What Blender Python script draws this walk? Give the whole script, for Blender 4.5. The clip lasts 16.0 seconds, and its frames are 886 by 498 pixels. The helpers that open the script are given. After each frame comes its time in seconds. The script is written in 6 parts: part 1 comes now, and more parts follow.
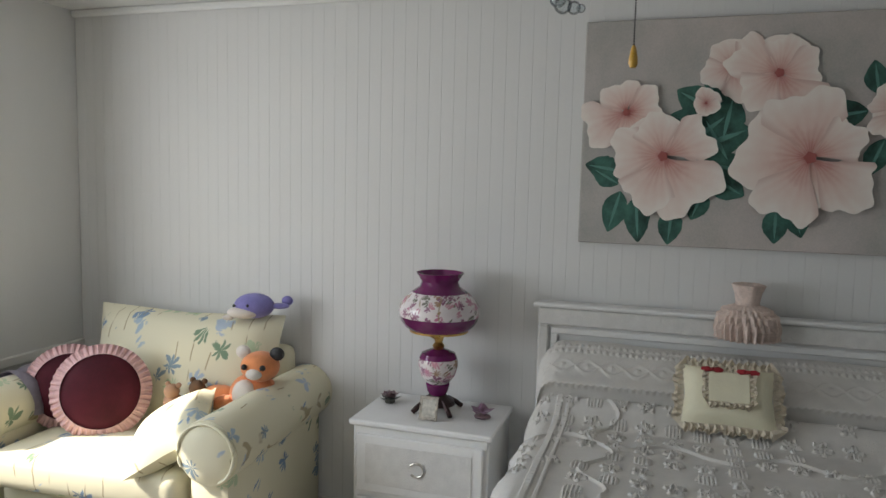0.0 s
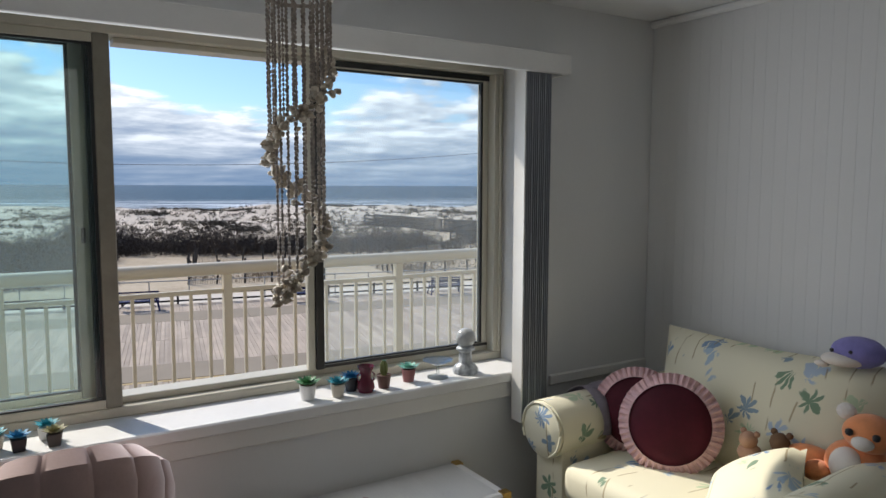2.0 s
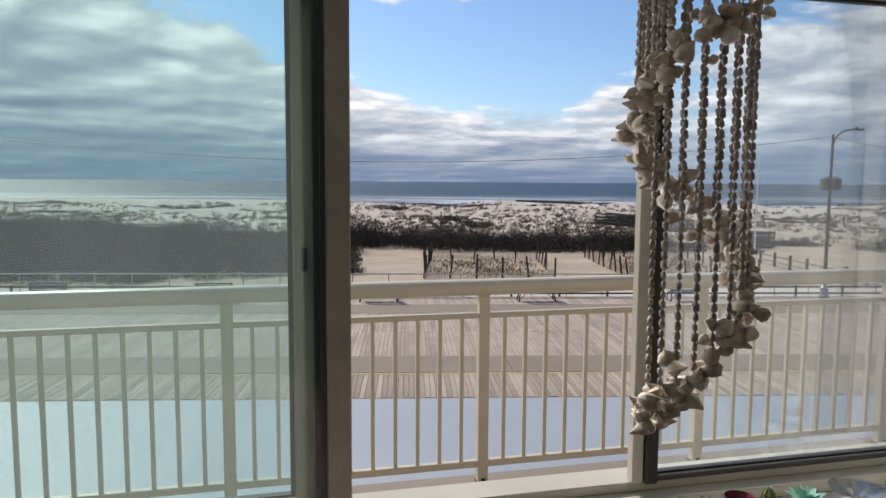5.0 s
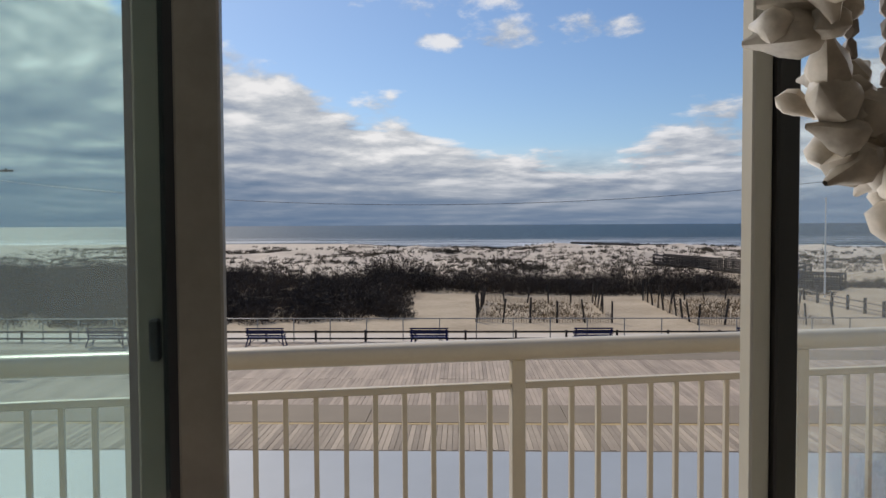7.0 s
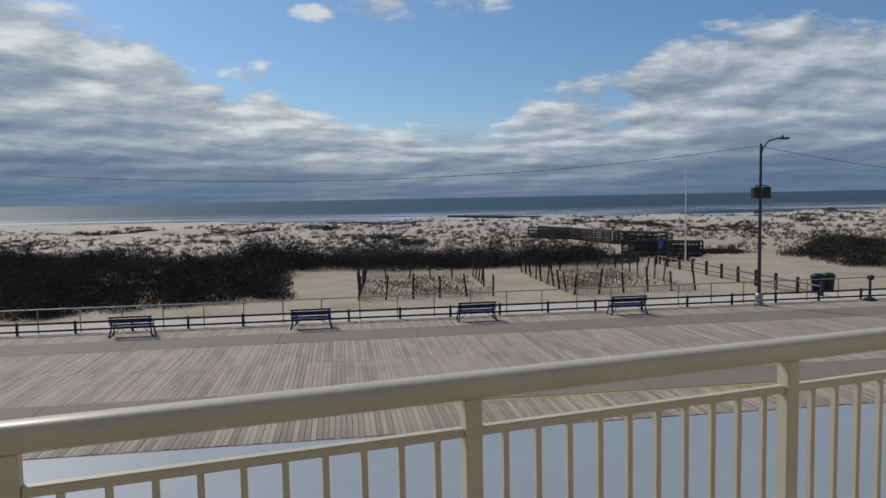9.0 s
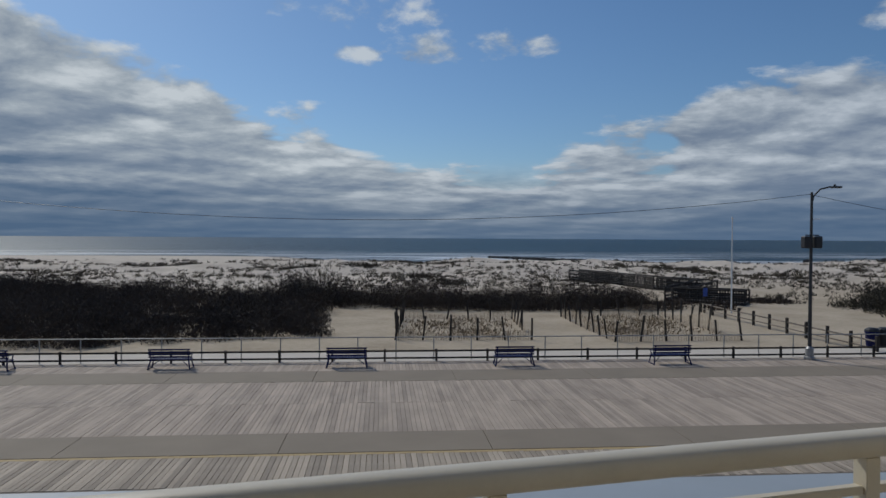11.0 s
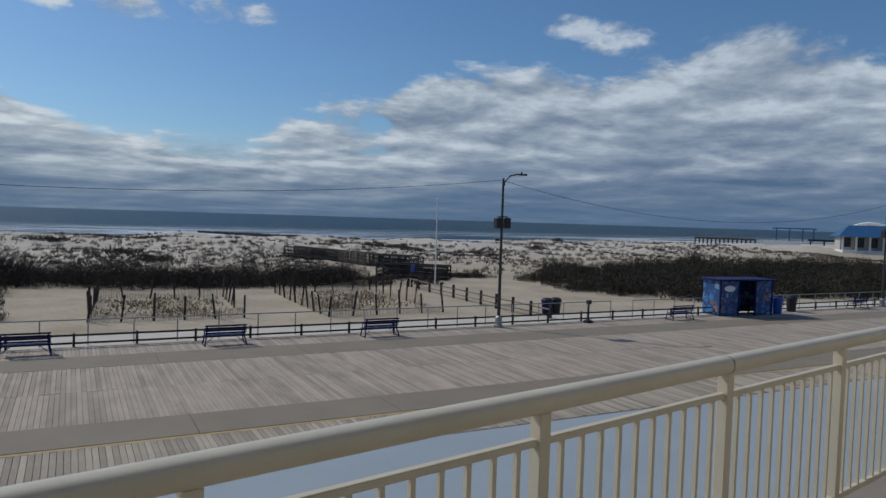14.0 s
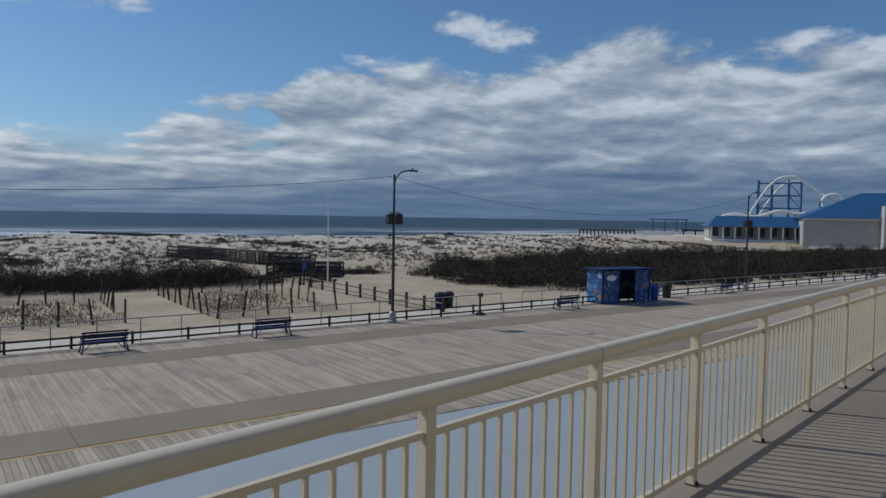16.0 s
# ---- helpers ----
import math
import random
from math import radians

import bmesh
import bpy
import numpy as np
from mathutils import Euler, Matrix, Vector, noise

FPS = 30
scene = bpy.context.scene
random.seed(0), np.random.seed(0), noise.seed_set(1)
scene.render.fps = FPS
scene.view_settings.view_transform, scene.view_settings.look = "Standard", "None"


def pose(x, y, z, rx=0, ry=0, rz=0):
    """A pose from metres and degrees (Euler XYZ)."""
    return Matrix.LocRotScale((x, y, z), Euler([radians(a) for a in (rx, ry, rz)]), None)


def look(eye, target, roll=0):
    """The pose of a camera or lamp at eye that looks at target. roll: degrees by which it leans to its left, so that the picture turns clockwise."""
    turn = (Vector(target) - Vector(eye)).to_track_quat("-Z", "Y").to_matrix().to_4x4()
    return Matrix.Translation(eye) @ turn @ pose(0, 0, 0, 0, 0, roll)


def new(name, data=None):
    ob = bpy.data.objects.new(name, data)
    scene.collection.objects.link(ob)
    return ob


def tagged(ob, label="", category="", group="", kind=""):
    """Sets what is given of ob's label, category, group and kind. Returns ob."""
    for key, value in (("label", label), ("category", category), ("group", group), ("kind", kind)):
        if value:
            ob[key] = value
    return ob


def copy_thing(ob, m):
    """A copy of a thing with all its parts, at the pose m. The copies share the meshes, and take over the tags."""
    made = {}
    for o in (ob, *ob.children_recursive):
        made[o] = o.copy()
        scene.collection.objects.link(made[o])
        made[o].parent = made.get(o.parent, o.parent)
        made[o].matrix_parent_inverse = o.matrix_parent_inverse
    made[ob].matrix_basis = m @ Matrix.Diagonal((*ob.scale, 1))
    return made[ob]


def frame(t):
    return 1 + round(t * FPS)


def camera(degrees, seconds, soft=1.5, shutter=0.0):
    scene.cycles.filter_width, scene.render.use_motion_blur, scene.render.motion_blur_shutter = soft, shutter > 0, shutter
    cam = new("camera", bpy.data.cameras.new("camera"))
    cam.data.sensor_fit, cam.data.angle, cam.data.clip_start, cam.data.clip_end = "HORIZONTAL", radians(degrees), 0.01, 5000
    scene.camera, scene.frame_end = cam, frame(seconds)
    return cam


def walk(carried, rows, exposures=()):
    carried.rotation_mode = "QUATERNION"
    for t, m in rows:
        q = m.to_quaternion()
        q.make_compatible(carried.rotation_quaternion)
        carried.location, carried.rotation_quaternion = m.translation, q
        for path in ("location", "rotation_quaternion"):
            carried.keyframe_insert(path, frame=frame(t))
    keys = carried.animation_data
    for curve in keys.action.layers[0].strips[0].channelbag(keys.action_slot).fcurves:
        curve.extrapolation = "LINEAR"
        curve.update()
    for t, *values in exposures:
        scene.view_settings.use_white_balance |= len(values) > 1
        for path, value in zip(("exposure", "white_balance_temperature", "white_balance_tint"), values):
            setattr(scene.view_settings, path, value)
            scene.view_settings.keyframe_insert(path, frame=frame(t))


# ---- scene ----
cam = camera(64.3, 16.0)
PATH = [
    (0, (-2.141, -3.16, 1.514), (-0.241, -2.567, 1.323), 1.3),
    (0.3, (-2.151, -3.124, 1.521), (-0.359, -2.258, 1.322), 1.3),
    (0.5, (-2.105, -3.127, 1.522), (-0.405, -2.091, 1.329), 1.0),
    (0.8, (-2.07, -3.086, 1.524), (-0.49, -1.879, 1.301), -0.9),
    (1, (-2.049, -3.03, 1.523), (-0.544, -1.729, 1.326), 0.4),
    (1.5, (-1.989, -2.868, 1.516), (-0.699, -1.35, 1.34), 0.2),
    (2, (-1.972, -2.732, 1.53), (-0.917, -1.043, 1.348), 0.2),
    (2.5, (-1.94, -2.567, 1.532), (-1.202, -0.718, 1.336), -0.1),
    (3, (-1.893, -2.388, 1.54), (-1.365, -0.469, 1.345), 0.3),
    (3.5, (-1.877, -2.212, 1.541), (-1.431, -0.273, 1.341), 0.6),
    (3.7, (-1.894, -2.113, 1.549), (-1.456, -0.171, 1.358), 0.7),
    (5.8, (-1.731, -1.307, 1.506), (-1.209, 0.614, 1.314), 0.6),
    (6, (-1.713, -1.239, 1.501), (-1.179, 0.682, 1.339), 0.6),
    (6.5, (-1.572, -1.068, 1.488), (-1.173, 0.891, 1.451), -0.1),
    (7, (-1.512, -0.919, 1.496), (-1.192, 1.054, 1.424), -0.3),
    (7.5, (-1.518, -0.684, 1.496), (-1.214, 1.291, 1.414), 1.3),
    (8, (-1.491, -0.497, 1.536), (-1.19, 1.477, 1.424), 0.9),
    (8.5, (-1.486, -0.351, 1.562), (-0.948, 1.571, 1.431), 0.4),
    (9, (-1.542, -0.198, 1.572), (-0.89, 1.687, 1.424), -1.1),
    (9.2, (-1.538, -0.17, 1.58), (-0.906, 1.721, 1.419), -1.4),
    (11.3, (-1.415, 0.044, 1.635), (-0.872, 1.968, 1.611), 0.4),
    (11.5, (-1.417, 0.048, 1.631), (-0.784, 1.945, 1.601), 0.9),
    (12, (-1.432, 0.034, 1.64), (-0.609, 1.856, 1.591), 1.2),
    (12.5, (-1.428, 0.043, 1.638), (-0.475, 1.8, 1.566), 1.8),
    (13, (-1.352, 0.114, 1.616), (-0.292, 1.808, 1.531), 1.9),
    (13.5, (-1.324, 0.129, 1.61), (-0.171, 1.76, 1.521), 1.8),
    (14, (-1.37, 0.079, 1.631), (-0.12, 1.638, 1.544), 1.8),
    (14.5, (-1.411, 0.031, 1.652), (-0.059, 1.503, 1.567), 1.7),
    (15, (-1.460, -0.029, 1.678), (-0.049, 1.386, 1.592), 1.6),
    (15.5, (-1.460, -0.045, 1.681), (-0.013, 1.332, 1.592), 1.4),
    (16, (-1.451, -0.047, 1.679), (0.020, 1.305, 1.586), 1.0),
]
EXPOSURES = [(0.0, 1.08, 6600, 10), (0.5, 0.7, 6550, 10), (1.0, 0.38, 6500, 10), (1.5, 0.1, 6400, 10), (2.0, 0.0, 6300, 12), (2.5, 0.0, 6250, 12), (3.5, 0.0, 6400, 14), (6.0, -0.45, 6800, 15), (7.5, -0.62, 6750, 13), (9.0, -0.85, 6350, 9), (11.5, -1.15, 6100, 8), (13.0, -1.05, 6050, 7), (16.0, -0.95, 6000, 7)]
walk(cam, [(t, look(eye, target, roll)) for t, eye, target, roll in PATH], EXPOSURES)

# ---- light ----
SUN_YAW, SUN_EL = 23.0, 40.0
world = bpy.data.worlds.new("sky")
scene.world = world
world.use_nodes = True


class Graph:
    """A short way to write node trees."""

    def __init__(self, tree):
        self.tree, self.nodes, self.links = tree, tree.nodes, tree.links
        self.nodes.clear()

    def node(self, kind, **values):
        n = self.nodes.new(kind)
        for key, value in values.items():
            setattr(n, key, value)
        return n

    def put(self, value, socket):
        if isinstance(value, bpy.types.NodeSocket):
            self.links.new(value, socket)
        elif value is not None:
            socket.default_value = value

    def math(self, op, a, b=None, c=None):
        n = self.node("ShaderNodeMath", operation=op)
        for v, socket in zip((a, b, c), n.inputs):
            self.put(v, socket)
        return n.outputs[0]

    def noise(self, vector, scale, detail=4.0, rough=0.55, distortion=0.0):
        n = self.node("ShaderNodeTexNoise")
        self.put(vector, n.inputs["Vector"])
        n.inputs["Scale"].default_value, n.inputs["Detail"].default_value = scale, detail
        n.inputs["Roughness"].default_value, n.inputs["Distortion"].default_value = rough, distortion
        return n.outputs["Fac"]

    def scaled(self, vector, scale):
        n = self.node("ShaderNodeMapping")
        self.put(vector, n.inputs["Vector"])
        n.inputs["Scale"].default_value = scale
        return n.outputs[0]

    def ramp(self, fac, stops):
        n = self.node("ShaderNodeValToRGB")
        self.put(fac, n.inputs[0])
        e = n.color_ramp.elements
        while len(e) < len(stops):
            e.new(0.5)
        for k, (p, col) in zip(e, stops):
            k.position = p
            k.color = (*col, 1) if len(col) == 3 else col
        return n.outputs[0]

    def mix(self, fac, a, b, blend="MIX"):
        n = self.node("ShaderNodeMix", data_type="RGBA", blend_type=blend)
        self.put(fac, n.inputs[0])
        for v, k in ((a, 6), (b, 7)):
            self.put((*v, 1) if isinstance(v, tuple) and len(v) == 3 else v, n.inputs[k])
        return n.outputs[2]

    def smooth(self, v, lo, hi):
        n = self.node("ShaderNodeMapRange", interpolation_type="SMOOTHSTEP")
        self.put(v, n.inputs[0])
        n.inputs[1].default_value, n.inputs[2].default_value = lo, hi
        return n.outputs[0]


def build_sky():
    g = Graph(world.node_tree)
    sky = g.node("ShaderNodeTexSky", sky_type="NISHITA", sun_disc=False)
    sky.sun_elevation, sky.sun_rotation = radians(SUN_EL), radians(-SUN_YAW)
    sky.air_density, sky.dust_density, sky.ozone_density = 1.0, 0.6, 2.0
    way = g.node("ShaderNodeTexCoord").outputs["Generated"]
    xyz = g.node("ShaderNodeSeparateXYZ")
    g.put(way, xyz.inputs[0])
    x, y, z = xyz.outputs
    el = g.math("MULTIPLY", g.math("ARCSINE", z), 57.2958)
    yaw = g.math("MULTIPLY", g.math("ARCTAN2", g.math("MULTIPLY", x, -1.0), y), 57.2958)
    # how high the cloud bank reaches, from east round to west
    n = g.node("ShaderNodeFloatCurve")
    g.put(g.math("MULTIPLY_ADD", yaw, 1 / 180, 0.5), n.inputs[1])
    bank_top = ((90, 16), (45, 20), (25, 19), (15, 16.5), (7.8, 14), (1.7, 12), (-5, 9.4), (-9.5, 6.9), (-16, 6), (-20, 5.4), (-25, 6.6), (-32, 7.4), (-36, 10.6), (-42, 12.2), (-50, 11.8), (-58, 13.2), (-76, 13.4), (-90, 15))
    pts = [(a / 180 + 0.5, b / 30) for a, b in reversed(bank_top)]
    c = n.mapping.curves[0]
    while len(c.points) < len(pts):
        c.points.new(0.5, 0.5)
    for p, q in zip(c.points, pts):
        p.location = q
    n.mapping.update()
    bank = g.math("MULTIPLY", n.outputs[0], 30.0)
    # billows that flatten towards the horizon
    rise = g.math("MULTIPLY", g.math("LOGARITHM", g.math("ADD", g.math("MAXIMUM", z, 0.0), 0.05), 2.71828), 3.9)
    flat = g.node("ShaderNodeCombineXYZ")
    for v, k in ((g.math("MULTIPLY", x, 6.2), 0), (g.math("MULTIPLY", y, 6.2), 1), (rise, 2)):
        g.put(v, flat.inputs[k])
    sheet = flat.outputs[0]
    body = g.noise(sheet, 1.0, 9.0, 0.56, 0.15)
    big = g.noise(sheet, 0.45, 3.0, 0.5, 0.2)
    dens = g.math("ADD", g.math("MULTIPLY", g.math("SUBTRACT", bank, el), 0.20), g.math("MULTIPLY_ADD", body, 2.6, -1.3))
    dens = g.math("ADD", dens, g.math("MULTIPLY_ADD", big, 1.3, -0.65))
    cover = g.smooth(dens, 0.0, 0.34)
    # a few small puffs over the gap
    wisp = g.noise(g.scaled(sheet, (2.2, 2.2, 2.2)), 1.0, 7.0, 0.58)
    near = None
    for a, b, w, h in ((-10.0, 17.4, 6.5, 2.0), (-14.0, 15.0, 3.8, 1.6), (-19.6, 15.2, 2.6, 1.3), (-23.4, 15.0, 1.6, 1.0), (-9.0, 14.2, 2.3, 0.9), (-52.2, 13.9, 3.4, 1.5), (-48.4, 14.9, 2.4, 0.9), (-68.0, 18.5, 5.0, 1.7)):
        dx = g.math("MULTIPLY_ADD", yaw, 1 / w, -a / w)
        dy = g.math("MULTIPLY_ADD", el, 1 / h, -b / h)
        one = g.math("SUBTRACT", 1.0, g.math("ADD", g.math("MULTIPLY", dx, dx), g.math("MULTIPLY", dy, dy)))
        near = one if near is None else g.math("MAXIMUM", near, one)
    puff = g.smooth(g.math("ADD", g.math("MAXIMUM", near, -1.5), g.math("MULTIPLY_ADD", wisp, 6.5, -3.4)), 0.0, 1.5)
    puff = g.math("MULTIPLY", puff, 0.9)
    cover = g.math("MAXIMUM", cover, puff)
    cover = g.math("MULTIPLY", cover, g.math("SUBTRACT", 1.0, g.smooth(el, 28.0, 45.0)))
    # lit tops and grey bases: the same billows looked up a little higher
    lift = g.node("ShaderNodeVectorMath", operation="ADD")
    g.put(sheet, lift.inputs[0])
    lift.inputs[1].default_value = (-0.10, 0.0, 0.26)
    above = g.noise(lift.outputs[0], 1.0, 9.0, 0.56, 0.15)
    billow = g.math("MULTIPLY_ADD", g.math("SUBTRACT", body, above), 2.1, 0.5)
    deep = g.math("MULTIPLY", g.smooth(dens, 0.5, 2.6), 0.40)
    tone = g.math("SUBTRACT", g.math("ADD", billow, 0.16), deep)
    tone = g.math("ADD", tone, g.math("MULTIPLY", puff, 0.22))
    shade = g.ramp(tone, [(0.0, (1.7, 2.5, 3.8)), (0.38, (3.5, 4.2, 5.3)), (0.62, (5.6, 6.2, 6.9)), (0.86, (9.0, 9.4, 9.8))])
    lit = g.ramp(g.math("MULTIPLY_ADD", yaw, 1 / 140, 0.65), [(0.25, (0.92, 0.95, 1.0)), (0.62, (1.12, 1.12, 1.1))])
    shade = g.mix(1.0, shade, lit, "MULTIPLY")
    blue = g.mix(1.0, sky.outputs[0], (0.84, 1.05, 1.26), "MULTIPLY")
    low = g.smooth(el, 5.2, 0.0)
    cover = g.math("MAXIMUM", cover, g.math("MULTIPLY", g.smooth(el, 6.5, 3.0), 0.92))
    shade = g.mix(g.math("MULTIPLY", low, 0.8), shade, (1.4, 2.3, 3.7))
    col = g.mix(cover, blue, shade)
    bg = g.node("ShaderNodeBackground")
    g.put(col, bg.inputs[0])
    bg.inputs[1].default_value = 0.118
    g.put(bg.outputs[0], g.node("ShaderNodeOutputWorld").inputs[0])


build_sky()
sun = new("sun", bpy.data.lights.new("sun", "SUN"))
sun.data.energy, sun.data.angle, sun.data.color = 4.5, radians(0.6), (1.0, 0.92, 0.79)
_a, _e = radians(SUN_YAW), radians(SUN_EL)
sun.matrix_world = look((-30 * math.sin(_a), 30 * math.cos(_a), 30 * math.tan(_e)), (0, 0, 0))
# the sky's light through the window
skylight = new("window_skylight", bpy.data.lights.new("window_skylight", "AREA"))
skylight.data.shape, skylight.data.size, skylight.data.size_y = "RECTANGLE", 2.0, 1.0
skylight.data.energy, skylight.data.color = 18.0, (0.93, 0.97, 1.0)
skylight.matrix_world = look((-1.3, -0.268, 1.38), (-1.3, -3.0, 1.36))


# ---- materials ----
def material(name, color, rough=0.6, metal=0.0, var=0.12, scale=6.0, grain=60.0, bump=0.15, depth=0.002, spec=0.5, island=False, stretch=(1, 1, 1), second=None, alpha=1.0, random_by=0.0, sheen=0.0):
    """A surface with blotches and grain, both in metres."""
    m = bpy.data.materials.new(name)
    m.use_nodes = True
    g = Graph(m.node_tree)
    at = g.scaled(g.node("ShaderNodeTexCoord").outputs["Object"], stretch)
    blotch, fine = g.noise(at, scale, 5.0), g.noise(at, grain, 3.0)
    f = g.math("MULTIPLY_ADD", g.math("SUBTRACT", blotch, 0.5), 1.6, g.math("MULTIPLY_ADD", fine, 0.5, 0.25))
    if random_by:
        who = g.node("ShaderNodeNewGeometry").outputs["Random Per Island"] if island else g.node("ShaderNodeObjectInfo").outputs["Random"]
        f = g.math("ADD", f, g.math("MULTIPLY_ADD", who, random_by * 2, -random_by))
    a = tuple(min(1, c * (1 - var * 1.6)) for c in color)
    b = tuple(min(1, c * (1 + var * 1.6)) for c in (second or color))
    col = g.mix(f, a, b)
    p = g.node("ShaderNodeBsdfPrincipled")
    g.put(col, p.inputs["Base Color"])
    g.put(g.math("MULTIPLY_ADD", fine, 0.2, max(0.02, rough - 0.1)), p.inputs["Roughness"])
    p.inputs["Metallic"].default_value, p.inputs["Specular IOR Level"].default_value = metal, spec
    p.inputs["Sheen Weight"].default_value = sheen
    if bump:
        n = g.node("ShaderNodeBump")
        n.inputs["Strength"].default_value, n.inputs["Distance"].default_value = bump, depth
        g.put(fine, n.inputs["Height"])
        g.put(n.outputs[0], p.inputs["Normal"])
    g.put(p.outputs[0], g.node("ShaderNodeOutputMaterial").inputs[0])
    return m


def glass_material(name, tint, clear=0.9, rough=0.02, film=0.0):
    """A thin pane: mostly clear, tinted, with a gloss and a film of dried salt."""
    m = bpy.data.materials.new(name)
    m.use_nodes = True
    g = Graph(m.node_tree)
    t, s = g.node("ShaderNodeBsdfTransparent"), g.node("ShaderNodeBsdfGlossy")
    t.inputs[0].default_value = (*tint, 1)
    s.inputs["Roughness"].default_value = rough
    body = t.outputs[0]
    if film:
        salt, veil = g.node("ShaderNodeBsdfTranslucent"), g.node("ShaderNodeMixShader")
        salt.inputs[0].default_value = (0.80, 0.86, 0.88, 1)
        at = g.node("ShaderNodeTexCoord").outputs["Object"]
        g.put(g.math("MULTIPLY", g.math("ADD", g.noise(g.scaled(at, (1, 1, 0.35)), 5.0, 5.0), 0.5), film), veil.inputs[0])
        g.put(body, veil.inputs[1])
        g.put(salt.outputs[0], veil.inputs[2])
        body = veil.outputs[0]
    mixer = g.node("ShaderNodeMixShader")
    fr = g.node("ShaderNodeFresnel")
    fr.inputs[0].default_value = 1.45
    g.put(g.math("MULTIPLY", fr.outputs[0], 1.0 - clear + 0.4), mixer.inputs[0])
    g.put(body, mixer.inputs[1])
    g.put(s.outputs[0], mixer.inputs[2])
    g.put(mixer.outputs[0], g.node("ShaderNodeOutputMaterial").inputs[0])
    return m


def print_material(name, base, blots, scale=9.0, size=0.3, rough=0.8):
    """Cloth printed with scattered motifs, a colour to each."""
    m = bpy.data.materials.new(name)
    m.use_nodes = True
    g = Graph(m.node_tree)
    at = g.node("ShaderNodeTexCoord").outputs["Object"]
    warp = g.node("ShaderNodeMix", data_type="VECTOR")
    wn = g.node("ShaderNodeTexNoise")
    g.put(at, wn.inputs["Vector"])
    wn.inputs["Scale"].default_value = 26.0
    warp.inputs[0].default_value = 0.02
    g.put(at, warp.inputs[4])
    g.put(wn.outputs["Color"], warp.inputs[5])
    v = g.node("ShaderNodeTexVoronoi")
    g.put(warp.outputs[1], v.inputs["Vector"])
    v.inputs["Scale"].default_value = scale
    arm = g.node("ShaderNodeVectorMath", operation="SUBTRACT")
    g.put(warp.outputs[1], arm.inputs[0])
    g.put(v.outputs["Position"], arm.inputs[1])
    ax = g.node("ShaderNodeSeparateXYZ")
    g.put(arm.outputs[0], ax.inputs[0])
    around = g.math("ARCTAN2", g.math("MULTIPLY_ADD", ax.outputs[0], 0.7, ax.outputs[1]), g.math("MULTIPLY_ADD", ax.outputs[0], -0.7, ax.outputs[2]))
    hue = g.node("ShaderNodeSeparateColor")
    g.put(v.outputs["Color"], hue.inputs[0])
    keys = [(i / len(blots), c) for i, c in enumerate(blots)]
    rampn = g.node("ShaderNodeValToRGB")
    rampn.color_ramp.interpolation = "CONSTANT"
    while len(rampn.color_ramp.elements) < len(keys):
        rampn.color_ramp.elements.new(0.5)
    for e, (p, c) in zip(rampn.color_ramp.elements, keys):
        e.position, e.color = p, (*c, 1)
    g.put(hue.outputs[0], rampn.inputs[0])
    fine = g.noise(at, 45.0, 4.0)
    lobes = g.math("MULTIPLY_ADD", g.math("ROUND", g.math("MULTIPLY", hue.outputs[2], 3.0)), 1.0, 2.0)
    petal = g.math("ABSOLUTE", g.math("COSINE", g.math("MULTIPLY", around, lobes)))
    reach = g.math("MULTIPLY", g.math("MULTIPLY_ADD", hue.outputs[1], size * 0.8, size * 0.6), g.math("MULTIPLY_ADD", petal, 0.85, 0.22))
    edge = g.math("SUBTRACT", g.math("ADD", v.outputs["Distance"], g.math("MULTIPLY_ADD", fine, 0.24, -0.12)), reach)
    inside = g.math("SUBTRACT", 1.0, g.smooth(edge, -0.06, 0.02))
    col = g.mix(g.math("MULTIPLY", inside, 0.85), base, rampn.outputs[0])
    # thin painted stalks
    w = g.node("ShaderNodeTexWave", wave_type="BANDS", bands_direction="Y")
    g.put(at, w.inputs["Vector"])
    w.inputs["Scale"].default_value, w.inputs["Distortion"].default_value = 4.0, 3.0
    stalk = g.math("MULTIPLY", g.smooth(w.outputs["Fac"], 0.975, 0.995), g.smooth(g.noise(at, 7.0, 1.0), 0.55, 0.6))
    col = g.mix(g.math("MULTIPLY", stalk, 0.7), col, (0.30, 0.22, 0.10))
    p = g.node("ShaderNodeBsdfPrincipled")
    g.put(col, p.inputs["Base Color"])
    p.inputs["Roughness"].default_value = rough
    b = g.node("ShaderNodeBump")
    b.inputs["Strength"].default_value, b.inputs["Distance"].default_value = 0.3, 0.004
    g.put(g.noise(at, 14.0, 4.0), b.inputs["Height"])
    g.put(b.outputs[0], p.inputs["Normal"])
    g.put(p.outputs[0], g.node("ShaderNodeOutputMaterial").inputs[0])
    return m


